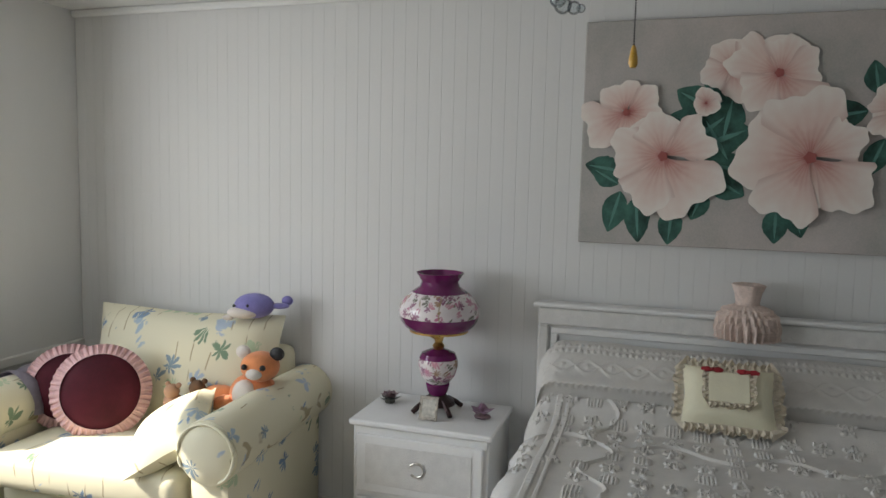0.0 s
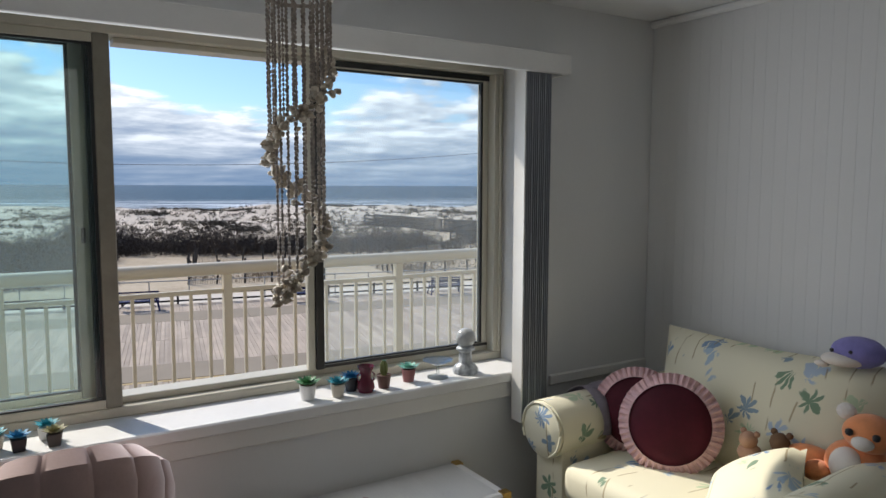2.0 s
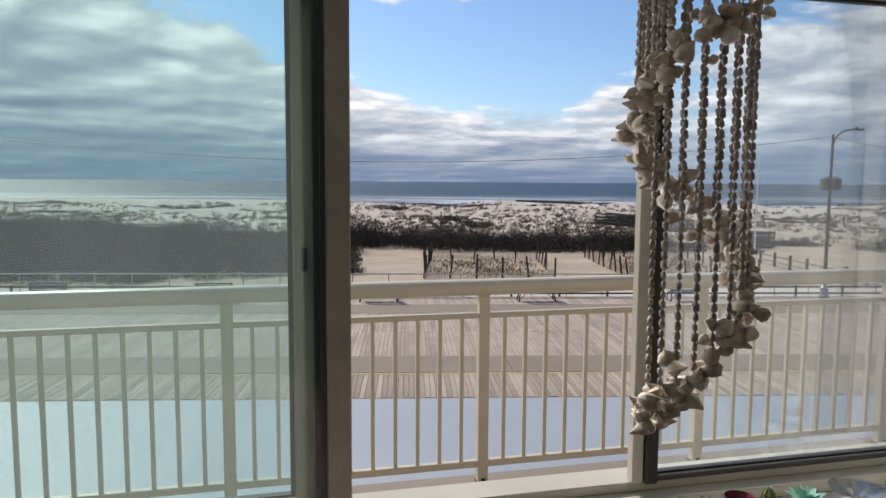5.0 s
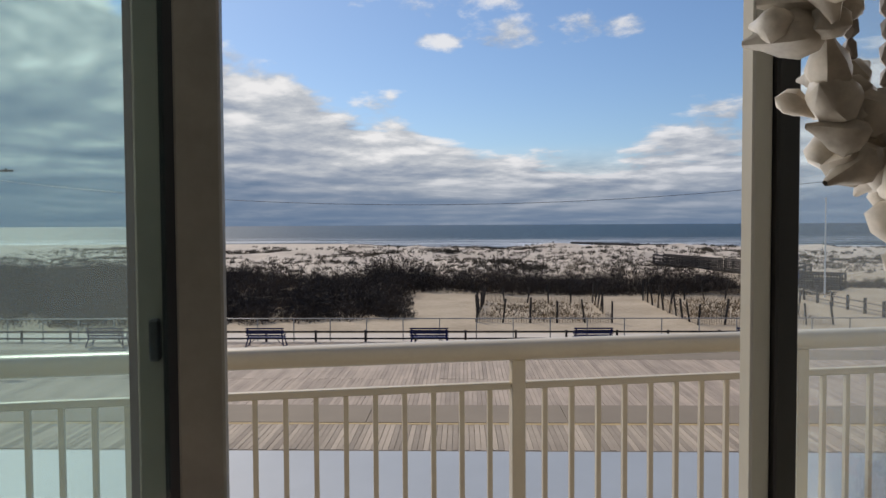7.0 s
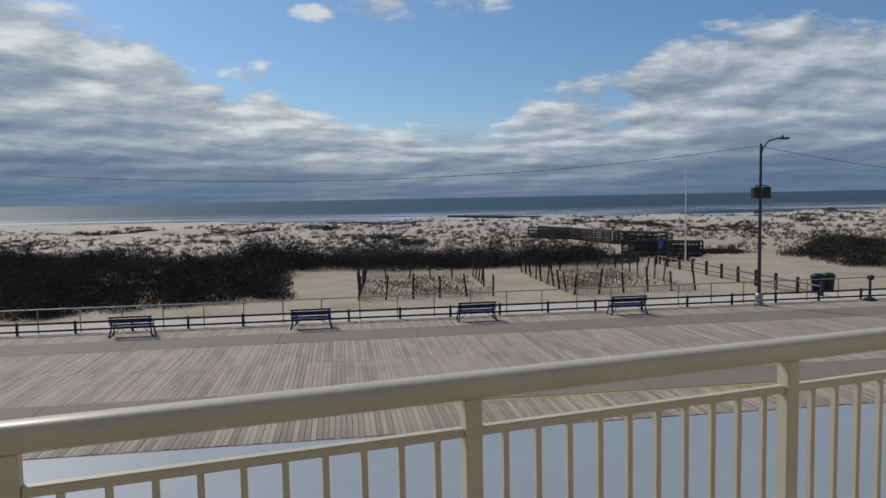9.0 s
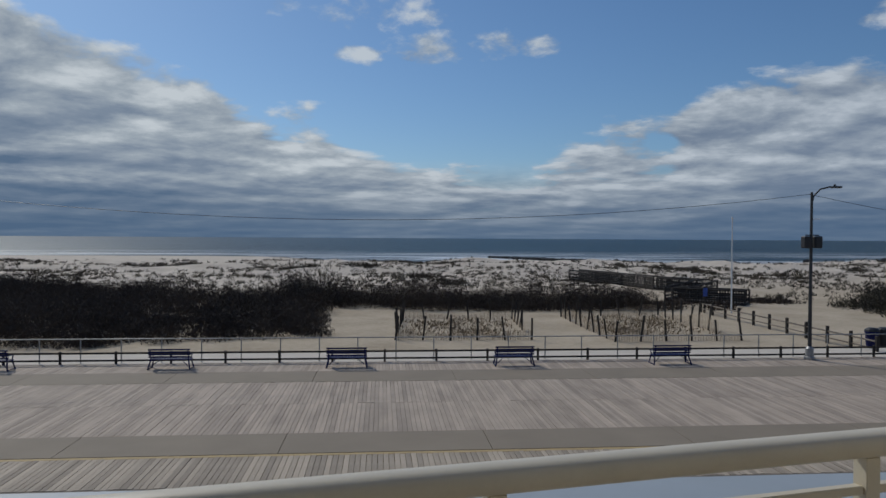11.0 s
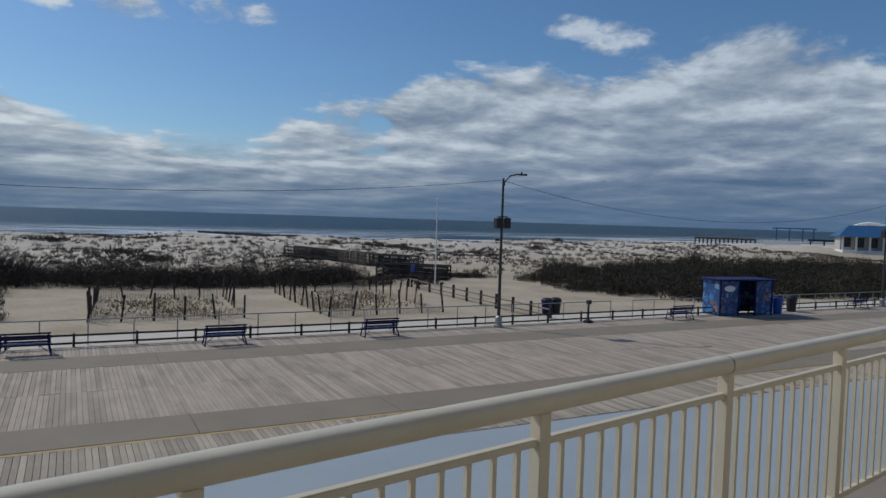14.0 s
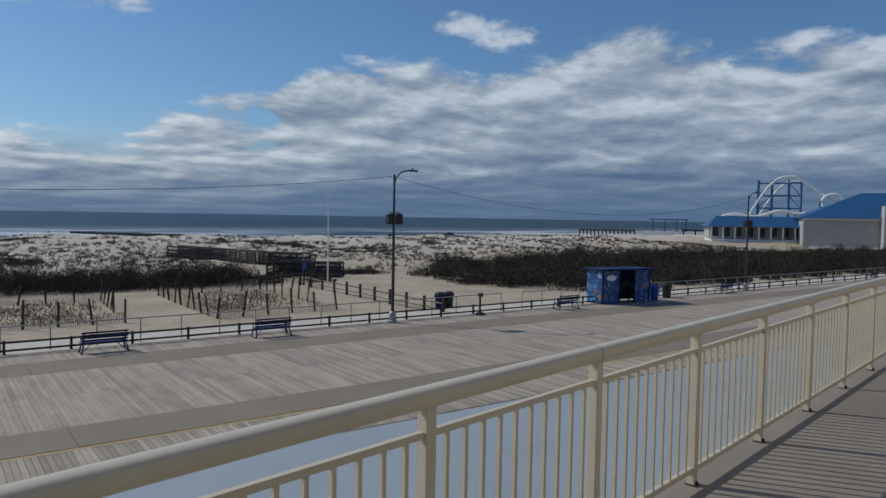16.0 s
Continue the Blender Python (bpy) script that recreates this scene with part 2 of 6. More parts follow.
def petal_material():
    """Oil paint running from a deep pink heart to a pale rim, with soft strokes."""
    m = bpy.data.materials.new("painted_petal")
    m.use_nodes = True
    g = Graph(m.node_tree)
    rim, side = g.node("ShaderNodeAttribute", attribute_name="rim").outputs["Fac"], g.node("ShaderNodeAttribute", attribute_name="side").outputs["Fac"]
    at = g.node("ShaderNodeTexCoord").outputs["Object"]
    stroke = g.math("MULTIPLY", g.math("SINE", g.math("MULTIPLY_ADD", side, 19.0, g.math("MULTIPLY", g.noise(at, 9.0, 3.0), 9.0))), 0.035)
    f = g.math("ADD", g.math("ADD", rim, stroke), g.math("MULTIPLY_ADD", g.noise(at, 14.0, 4.0), 0.4, -0.2))
    col = g.ramp(f, [(0.02, (0.36, 0.10, 0.09)), (0.2, (0.58, 0.31, 0.27)), (0.5, (0.74, 0.56, 0.50)), (0.82, (0.80, 0.69, 0.63)), (1.0, (0.84, 0.77, 0.71))])
    edge = g.smooth(g.math("ABSOLUTE", side), 0.72, 1.0)
    col = g.mix(g.math("MULTIPLY", edge, 0.55), col, (0.56, 0.36, 0.32))
    p = g.node("ShaderNodeBsdfPrincipled")
    g.put(col, p.inputs["Base Color"])
    p.inputs["Roughness"].default_value = 0.7
    g.put(p.outputs[0], g.node("ShaderNodeOutputMaterial").inputs[0])
    return m


def sand_material():
    m = bpy.data.materials.new("sand")
    m.use_nodes = True
    g = Graph(m.node_tree)
    at = g.node("ShaderNodeTexCoord").outputs["Object"]
    xyz = g.node("ShaderNodeSeparateXYZ")
    g.put(at, xyz.inputs[0])
    f = g.math("MULTIPLY_ADD", g.noise(at, 0.25, 6.0), 0.7, g.math("MULTIPLY", g.noise(at, 3.0, 5.0), 0.4))
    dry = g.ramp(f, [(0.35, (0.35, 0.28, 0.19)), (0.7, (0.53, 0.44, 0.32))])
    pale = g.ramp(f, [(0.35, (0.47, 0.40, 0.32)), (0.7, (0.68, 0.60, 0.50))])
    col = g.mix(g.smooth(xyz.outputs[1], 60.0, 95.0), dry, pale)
    col = g.mix(g.smooth(xyz.outputs[2], -8.5, -9.15), col, (0.20, 0.17, 0.14))
    p = g.node("ShaderNodeBsdfPrincipled")
    g.put(col, p.inputs["Base Color"])
    p.inputs["Roughness"].default_value = 0.95
    b = g.node("ShaderNodeBump")
    b.inputs["Strength"].default_value, b.inputs["Distance"].default_value = 0.6, 0.25
    g.put(g.noise(at, 0.9, 6.0, 0.65), b.inputs["Height"])
    g.put(b.outputs[0], p.inputs["Normal"])
    g.put(p.outputs[0], g.node("ShaderNodeOutputMaterial").inputs[0])
    return m


def water_material():
    m = bpy.data.materials.new("sea_water")
    m.use_nodes = True
    g = Graph(m.node_tree)
    at = g.node("ShaderNodeTexCoord").outputs["Object"]
    xyz = g.node("ShaderNodeSeparateXYZ")
    g.put(at, xyz.inputs[0])
    p = g.node("ShaderNodeBsdfPrincipled")
    long = g.scaled(at, (0.004, 0.03, 1.0))
    streak = g.noise(long, 1.0, 6.0, 0.6)
    deep = g.ramp(streak, [(0.35, (0.014, 0.036, 0.055)), (0.65, (0.034, 0.074, 0.098))])
    foam = g.math("MULTIPLY", g.smooth(g.noise(g.scaled(at, (0.006, 0.09, 1.0)), 1.0, 5.0, 0.6), 0.50, 0.55), g.math("SUBTRACT", 1.0, g.smooth(xyz.outputs[1], 150.0, 400.0)))
    g.put(g.mix(foam, deep, (0.75, 0.78, 0.8)), p.inputs["Base Color"])
    p.inputs["Roughness"].default_value, p.inputs["Specular IOR Level"].default_value = 0.42, 0.10
    b = g.node("ShaderNodeBump")
    b.inputs["Strength"].default_value, b.inputs["Distance"].default_value = 1.0, 1.2
    g.put(g.noise(g.scaled(at, (0.05, 0.14, 1.0)), 1.0, 6.0, 0.7), b.inputs["Height"])
    g.put(b.outputs[0], p.inputs["Normal"])
    g.put(p.outputs[0], g.node("ShaderNodeOutputMaterial").inputs[0])
    return m


WALL = material("wall_paper", (0.70, 0.70, 0.69), 0.75, var=0.03, scale=2.0, grain=180, bump=0.12, stretch=(1, 1, 0.25))
CEIL = material("ceiling_paint", (0.78, 0.78, 0.77), 0.85, var=0.03, scale=1.5, grain=120, bump=0.3)
TRIM = material("white_trim", (0.74, 0.73, 0.70), 0.45, var=0.04, scale=3, grain=90, bump=0.05)
CARPET = material("carpet", (0.30, 0.28, 0.25), 0.95, var=0.15, scale=4, grain=220, bump=0.8, depth=0.006)
ALU = material("cream_aluminium", (0.60, 0.57, 0.47), 0.42, var=0.06, scale=4, grain=120, bump=0.05, stretch=(1, 1, 0.3))
# gasket rubber; also colours the shadow strip under the window head
GASKET_SHADE = material("black_gasket_and_shade", (0.02, 0.022, 0.022), 0.5, var=0.1)
STUCCO = material("outer_wall", (0.40, 0.36, 0.29), 0.9, var=0.08, scale=1.5, grain=90, bump=0.5)
RAILPAINT = material("cream_rail_paint", (0.61, 0.55, 0.43), 0.38, var=0.05, scale=5, grain=70, bump=0.06)
DECKMAT = material("tan_deck_coating", (0.26, 0.225, 0.19), 0.75, var=0.10, scale=1.2, grain=80, bump=0.3)
RUST = material("dark_bracket", (0.05, 0.045, 0.04), 0.6, metal=0.3)
PLANK = material("weathered_planks", (0.39, 0.325, 0.25), 0.85, var=0.20, scale=0.9, grain=14, bump=0.4, stretch=(3, 1, 1), random_by=0.45)
PLANKS = material("weathered_plank_field", (0.41, 0.335, 0.265), 0.85, var=0.17, scale=0.5, grain=14, bump=0.4, stretch=(3, 1, 1), island=True, random_by=0.30)
CONCRETE = material("tan_concrete", (0.255, 0.21, 0.155), 0.85, var=0.08, scale=0.5, grain=10, bump=0.3)
YELLOW = material("faded_yellow_line", (0.44, 0.32, 0.15), 0.8, var=0.15, scale=2)
ROOFPALE = material("pale_roof_membrane", (0.36, 0.40, 0.43), 0.55, var=0.05, scale=0.35, grain=6, bump=0.1)
SAND = sand_material()
SEA = water_material()
TWIG = material("dry_scrub_twigs", (0.048, 0.034, 0.025), 0.9, var=0.32, scale=0.2, grain=1.5, bump=0, island=True, random_by=0.2)
TWIGG = material("green_scrub_twigs", (0.036, 0.031, 0.019), 0.9, var=0.4, scale=0.1, grain=1.5, bump=0, island=True, random_by=0.35)
STRAW = material("dry_straw", (0.24, 0.18, 0.11), 0.9, var=0.4, scale=0.3, grain=2, bump=0, island=True, random_by=0.3)
GRASS = material("dune_grass", (0.066, 0.053, 0.035), 0.9, var=0.4, scale=0.3, grain=2, bump=0, island=True, random_by=0.3)
NAVY = material("navy_bench_paint", (0.009, 0.013, 0.075), 0.5, var=0.2, scale=6, random_by=0.15, spec=0.15)
BLUE = material("blue_plastic", (0.03, 0.08, 0.35), 0.45, var=0.15)
KIOSK = print_material("kiosk_print", (0.02, 0.06, 0.20), [(0.05, 0.25, 0.55), (0.25, 0.45, 0.6), (0.02, 0.05, 0.16), (0.35, 0.2, 0.1), (0.05, 0.18, 0.45)], 2.2, 0.5, 0.5)
GALV = material("galvanised_pipe", (0.34, 0.34, 0.33), 0.5, metal=0.4, var=0.12)
DARKWOOD = material("dark_wet_timber", (0.034, 0.029, 0.025), 0.85, var=0.3, scale=2, grain=20, random_by=0.3)
GREYWOOD = material("grey_weathered_timber", (0.20, 0.17, 0.14), 0.9, var=0.25, scale=2, grain=20, random_by=0.3)
SLAT = material("snow_fence_slats", (0.34, 0.27, 0.19), 0.9, var=0.3, island=True, random_by=0.4)
POLE = material("dark_lamp_pole", (0.06, 0.06, 0.062), 0.5, metal=0.5, var=0.2)
BLACK = material("black_enamel", (0.018, 0.018, 0.02), 0.5)
WHITEP = material("white_paint", (0.78, 0.78, 0.77), 0.5, var=0.05, scale=3)
ROCK = material("jetty_stone", (0.035, 0.035, 0.036), 0.9, var=0.3, scale=0.3, random_by=0.3)
BLUEROOF = material("blue_metal_roof", (0.03, 0.10, 0.23), 0.45, var=0.08, scale=0.4)
SIDING = material("grey_siding", (0.42, 0.41, 0.39), 0.8, var=0.06, scale=0.4)
BLUESTEEL = material("blue_steel", (0.04, 0.13, 0.30), 0.5, var=0.1)
DARKGLASS = material("dark_pane", (0.03, 0.035, 0.04), 0.15, var=0.1)
FLORAL = print_material("floral_cloth", (0.72, 0.68, 0.51), [(0.12, 0.24, 0.42), (0.09, 0.20, 0.12), (0.32, 0.44, 0.56), (0.45, 0.56, 0.36), (0.36, 0.46, 0.60), (0.14, 0.24, 0.34)], 9.0, 0.33)
CREAM = material("cream_cloth", (0.78, 0.74, 0.56), 0.85, var=0.05, scale=8, grain=120, bump=0.3)
VELVET = material("burgundy_velvet", (0.065, 0.008, 0.016), 0.75, var=0.3, scale=6, grain=90, spec=0.2, sheen=0.05)
RUFFLE = material("pink_lace_ruffle", (0.62, 0.40, 0.40), 0.85, var=0.12, scale=30, grain=160, bump=0.4)
LAVENDER = material("lavender_knit", (0.40, 0.36, 0.42), 0.95, var=0.12, scale=30, grain=200, bump=0.6)
PURPLE = material("purple_plush", (0.22, 0.20, 0.48), 0.95, var=0.15, scale=20, grain=300, bump=0.6, sheen=0.3)
PLUSHW = material("white_plush", (0.72, 0.66, 0.60), 0.95, var=0.08, grain=300, bump=0.5)
ORANGE = material("orange_plush", (0.72, 0.26, 0.10), 0.95, var=0.15, scale=20, grain=300, bump=0.6, sheen=0.3)
BROWNP = material("brown_plush", (0.16, 0.09, 0.05), 0.95, var=0.2, grain=300, bump=0.5)
WICKER = material("white_wicker", (0.70, 0.69, 0.67), 0.6, var=0.06, scale=20, grain=150, bump=0.8, depth=0.004)
SPREAD = material("white_chenille", (0.66, 0.64, 0.61), 0.95, var=0.05, scale=14, grain=240, bump=0.8, depth=0.003)
BRASS = material("aged_brass", (0.55, 0.36, 0.12), 0.3, metal=1.0, var=0.15)
PLUMGLASS = material("plum_painted_glass", (0.15, 0.012, 0.10), 0.15, var=0.2, scale=10)
LAMPPRINT = print_material("painted_milk_glass", (0.74, 0.68, 0.69), [(0.45, 0.10, 0.22), (0.20, 0.03, 0.12), (0.10, 0.10, 0.06), (0.55, 0.22, 0.30), (0.30, 0.16, 0.08)], 32.0, 0.55, 0.2)
CANVASM = material("painted_canvas", (0.40, 0.42, 0.39), 0.7, var=0.16, scale=2.6, grain=160, bump=0.3, second=(0.50, 0.44, 0.42))
PETAL = petal_material()
LEAFP = material("painted_leaf", (0.012, 0.06, 0.048), 0.7, var=0.5, scale=14, second=(0.04, 0.12, 0.095))
BLUSH = material("blush_velvet", (0.42, 0.29, 0.27), 0.75, var=0.10, scale=9, grain=120, sheen=0.4)
SHELL = material("cream_shells", (0.40, 0.34, 0.26), 0.5, var=0.25, scale=30, grain=120, random_by=0.3)
BEAD = material("shell_beads", (0.22, 0.18, 0.145), 0.5, var=0.25, scale=40, island=True, random_by=0.3)
BLIND = material("grey_blind_slat", (0.30, 0.32, 0.35), 0.6, var=0.06)
PANE = glass_material("window_pane", (0.95, 0.985, 0.985), 0.95, film=0.045)
GREENPANE = glass_material("green_window_pane", (0.88, 0.955, 0.945), 0.95, film=0.032)
CRYSTAL = glass_material("crystal_glass", (0.90, 0.93, 0.94), 0.6, 0.08)
# frame aluminium with the shade of a backlit stile put into its colour
ALU_SHADED = material("backlit_aluminium_shade", (0.27, 0.25, 0.20), 0.45, var=0.15)
BRONZE = material("dark_bronze_sash", (0.035, 0.034, 0.03), 0.45, var=0.15)
BALLGLASS = material("milky_crystal", (0.50, 0.52, 0.53), 0.12, var=0.15, scale=14, bump=0)
PINKGLASS = material("pink_glass", (0.68, 0.22, 0.28), 0.12, var=0.3, scale=18, second=(0.74, 0.52, 0.52))
POTW, POTC = WHITEP, material("cream_pot", (0.62, 0.58, 0.50), 0.6)
POTG, POTK = material("grey_pot", (0.07, 0.065, 0.06), 0.7), material("black_pot", (0.012, 0.013, 0.02), 0.4)
POTP, POTB = material("dusty_pink_pot", (0.30, 0.12, 0.12), 0.6), material("brown_pot", (0.13, 0.06, 0.05), 0.5)
VASEM = material("plum_vase_glaze", (0.16, 0.025, 0.05), 0.15, var=0.2)
TEAL = material("teal_succulent", (0.02, 0.28, 0.36), 0.6, var=0.2, random_by=0.2)
MINT = material("mint_succulent", (0.22, 0.50, 0.42), 0.6, var=0.2)
SKYB = material("blue_succulent", (0.03, 0.24, 0.45), 0.6, var=0.2)
RUSTL = material("rust_succulent", (0.40, 0.20, 0.10), 0.6, var=0.3, second=(0.25, 0.32, 0.15))
GREENL = material("green_succulent", (0.07, 0.22, 0.09), 0.6, var=0.25)
CACT = material("cactus_green", (0.20, 0.24, 0.08), 0.7, var=0.25)
SOIL = material("potting_soil", (0.10, 0.06, 0.035), 0.95)
CERAMIC = material("blue_white_ceramic", (0.13, 0.17, 0.22), 0.35, var=0.35, scale=26, second=(0.55, 0.58, 0.60))
DKROSE = material("dark_rose_ceramic", (0.20, 0.13, 0.14), 0.3, var=0.3, scale=40)
SILVER = material("silver_frame", (0.62, 0.58, 0.52), 0.3, metal=0.8, var=0.2, scale=80)
AMBER = material("amber_pull", (0.62, 0.36, 0.06), 0.3)
REDR = material("red_ribbon", (0.35, 0.02, 0.03), 0.6)
CREAMLACE = material("cream_lace", (0.64, 0.57, 0.46), 0.9, var=0.12, scale=50, grain=200, bump=0.8, depth=0.004)
LACE = material("pink_lace", (0.70, 0.57, 0.51), 0.9, var=0.12, scale=50, grain=200, bump=0.8, depth=0.004)


# ---- mesh helpers ----
def add_box(bm, x0, y0, z0, x1, y1, z1, bevel=0.0, m=None, seg=1):
    made = bmesh.ops.create_cube(bm, size=1.0, matrix=(m or Matrix()) @ Matrix.Translation(((x0 + x1) / 2, (y0 + y1) / 2, (z0 + z1) / 2)) @ Matrix.Diagonal((x1 - x0, y1 - y0, z1 - z0, 1)))
    if bevel:
        es = list({e for v in made["verts"] for e in v.link_edges})
        bmesh.ops.bevel(bm, geom=es, offset=bevel, segments=seg, affect="EDGES", profile=0.5)
    return bm


def add_rod(bm, a, b, r0, r1=None, seg=10, caps=True):
    a, b = Vector(a), Vector(b)
    d = b - a
    m = Matrix.Translation((a + b) / 2) @ d.to_track_quat("Z", "Y").to_matrix().to_4x4()
    bmesh.ops.create_cone(bm, cap_ends=caps, segments=seg, radius1=r0, radius2=r0 if r1 is None else r1, depth=d.length, matrix=m)
    return bm


def add_ball(bm, c, r, sub=2, scale=(1, 1, 1), rot=None):
    m = Matrix.Translation(c) @ (rot or Matrix()) @ Matrix.Diagonal((*scale, 1))
    bmesh.ops.create_icosphere(bm, subdivisions=sub, radius=r, matrix=m)
    return bm


def add_lathe(bm, profile, seg=24, m=None, wave=None):
    """Turn a profile of (radius, height) about z. wave(angle, i) scales the radius."""
    rings = []
    for i, (r, z) in enumerate(profile):
        ring = []
        for k in range(seg):
            a = 2 * math.pi * k / seg
            rr = r * (wave(a, i) if wave else 1)
            v = Vector((rr * math.cos(a), rr * math.sin(a), z))
            ring.append(bm.verts.new(m @ v if m else v))
        rings.append(ring)
    for p, q in zip(rings, rings[1:]):
        for k in range(seg):
            bm.faces.new((p[k], p[(k + 1) % seg], q[(k + 1) % seg], q[k]))
    return bm


def add_pillow(bm, w, h, d, m, n=12, puff=0.45):
    """A stuffed cushion w by h, d thick, lying in its own xy plane."""
    grid = {}
    for side in (1, -1):
        for i in range(n + 1):
            for j in range(n + 1):
                a, b = 2 * i / n - 1, 2 * j / n - 1
                edge = i in (0, n) or j in (0, n)
                if side < 0 and edge:
                    grid[side, i, j] = grid[1, i, j]
                    continue
                t = ((1 - a * a) * (1 - b * b)) ** puff
                pinch = 1 - 0.07 * (1 - abs(a)) * b * b - 0.07 * (1 - abs(b)) * a * a
                grid[side, i, j] = bm.verts.new(m @ Vector((a * w / 2 * pinch, b * h / 2 * pinch, side * t * d / 2)))
        for i in range(n):
            for j in range(n):
                q = [grid[side, i, j], grid[side, i + 1, j], grid[side, i + 1, j + 1], grid[side, i, j + 1]]
                bm.faces.new(q if side > 0 else q[::-1])
    return bm


def add_tube(bm, pts, r, seg=8):
    pts = [Vector(p) for p in pts]
    rings = []
    for i, p in enumerate(pts):
        d = (pts[min(i + 1, len(pts) - 1)] - pts[max(i - 1, 0)]).normalized()
        q = d.to_track_quat("Z", "Y").to_matrix()
        rr = r(i / (len(pts) - 1)) if callable(r) else r
        rings.append([bm.verts.new(p + q @ Vector((rr * math.cos(2 * math.pi * k / seg), rr * math.sin(2 * math.pi * k / seg), 0))) for k in range(seg)])
    for p, q in zip(rings, rings[1:]):
        for k in range(seg):
            bm.faces.new((p[k], p[(k + 1) % seg], q[(k + 1) % seg], q[k]))
    bm.faces.new(rings[0][::-1])
    bm.faces.new(rings[-1])
    return bm


def mesh_of(name, bm, mat, smooth=False):
    bmesh.ops.recalc_face_normals(bm, faces=bm.faces)
    me = bpy.data.meshes.new(name)
    bm.to_mesh(me)
    bm.free()
    me.materials.append(mat)
    if smooth:
        me.shade_smooth()
        me.set_sharp_from_angle(angle=radians(40))
    return me


def part(name, bm, mat, parent=None, label="", smooth=False):
    ob = new(name, mesh_of(name, bm, mat, smooth))
    ob.parent = parent
    if label:
        ob["label"] = label
    return ob


def again(name, me, parent, m=None):
    """Another object on the same mesh."""
    ob = new(name, me)
    ob.parent = parent
    if m is not None:
        ob.matrix_local = m
    return ob


def thing(name, label, category, group="", at=None, kind=""):
    ob = new(name)
    ob.empty_display_size = 0.1
    if at is not None:
        ob.matrix_world = at
    return tagged(ob, label, category, group, kind)


def solo(name, bm, mat, label, category, group="", kind="", at=None, smooth=False):
    ob = part(name, bm, mat, None, "", smooth)
    if at is not None:
        ob.matrix_world = at
    return tagged(ob, label, category, group, kind)


def soup(name, verts, faces, mat, parent=None, label="", category="", kind="stuff"):
    me = bpy.data.meshes.new(name)
    me.from_pydata([tuple(v) for v in verts], [], [tuple(f) for f in faces])
    me.materials.append(mat)
    ob = new(name, me)
    ob.parent = parent
    return tagged(ob, label, category, "", kind)


def box(x0, y0, z0, x1, y1, z1, bevel=0.0, m=None, seg=1):
    return add_box(bmesh.new(), x0, y0, z0, x1, y1, z1, bevel, m, seg)


def rod(a, b, r0, r1=None, seg=10):
    return add_rod(bmesh.new(), a, b, r0, r1, seg)


# ---- the room: inner face of the window wall at WY, bed wall at WX ----
CEILING, WX, WY, FL = 2.33, 0.792, -0.26, -0.08
WL, WR, WB, WT = -2.622, 0.048, 0.685, 2.083
LEFT, BACK = -4.3, -5.2


def structure(name, bm, mat, label, category="wall"):
    return solo(name, bm, mat, label, category, kind="structure")


structure("floor", box(LEFT, BACK, FL - 0.12, WX, WY, FL), CARPET, "beige grey carpet over the bedroom floor", "floor")
structure("ceiling", box(LEFT - .15, BACK - .15, CEILING, WX + 0.15, 0.1, CEILING + 0.15), CEIL, "plain white plaster ceiling of the bedroom", "ceiling")
wn = box(LEFT, WY, FL, WL, 0.10, CEILING)
add_box(wn, WR, WY, FL, WX + 0.15, 0.10, CEILING)
add_box(wn, WL, WY, FL, WR, 0.10, WB - 0.03)
add_box(wn, WL, WY, WT, WR, 0.10, CEILING)
wall_north = structure("wall_north", wn, WALL, "white papered window wall of the bedroom")
wall_east = structure("wall_east", box(WX + 0.006, BACK, FL, WX + 0.15, WY, CEILING), WALL, "white grooved panel wall behind bed and armchair")
structure("wall_west", box(LEFT - 0.15, BACK, FL, LEFT, 0.10, CEILING), WALL, "plain white wall opposite the bed")
structure("wall_south", box(LEFT - 0.15, BACK - 0.15, FL, WX + 0.15, BACK, CEILING), WALL, "plain white wall at the back of the room")
ow = box(LEFT - 14, 0.099, -4.6, WL, 0.16, 3.2)
add_box(ow, WR, 0.099, -4.6, 24.0, 0.16, 3.2)
add_box(ow, WL, 0.099, -4.6, WR, 0.16, WB - 0.03)
add_box(ow, WL, 0.099, WT, WR, 0.16, 3.2)
structure("wall_outer", ow, STUCCO, "cream stucco outer wall facing the sea")
structure("trim", box(0.15, WY - 0.018, 0.60, WX, WY, 0.65, 0.006), TRIM, "white chair rail under the window wall", "trim")
structure("baseboard", box(LEFT, WY - 0.014, FL, WX, WY, FL + 0.09, 0.005), TRIM, "white baseboard along the window wall", "baseboard")
structure("baseboard", box(WX - 0.016, BACK, FL, WX, WY - 0.016, FL + 0.09, 0.005), TRIM, "white baseboard along the bed wall", "baseboard")
structure("trim", box(WX - 0.03, BACK, CEILING - 0.035, WX, WY, CEILING, 0.01), CEIL, "white cove moulding at the ceiling", "trim")
structure("window_apron", box(WL, WY - 0.018, WB - 0.10, WR, WY, WB - 0.028, 0.006), TRIM, "white moulding under the window sill", "trim")


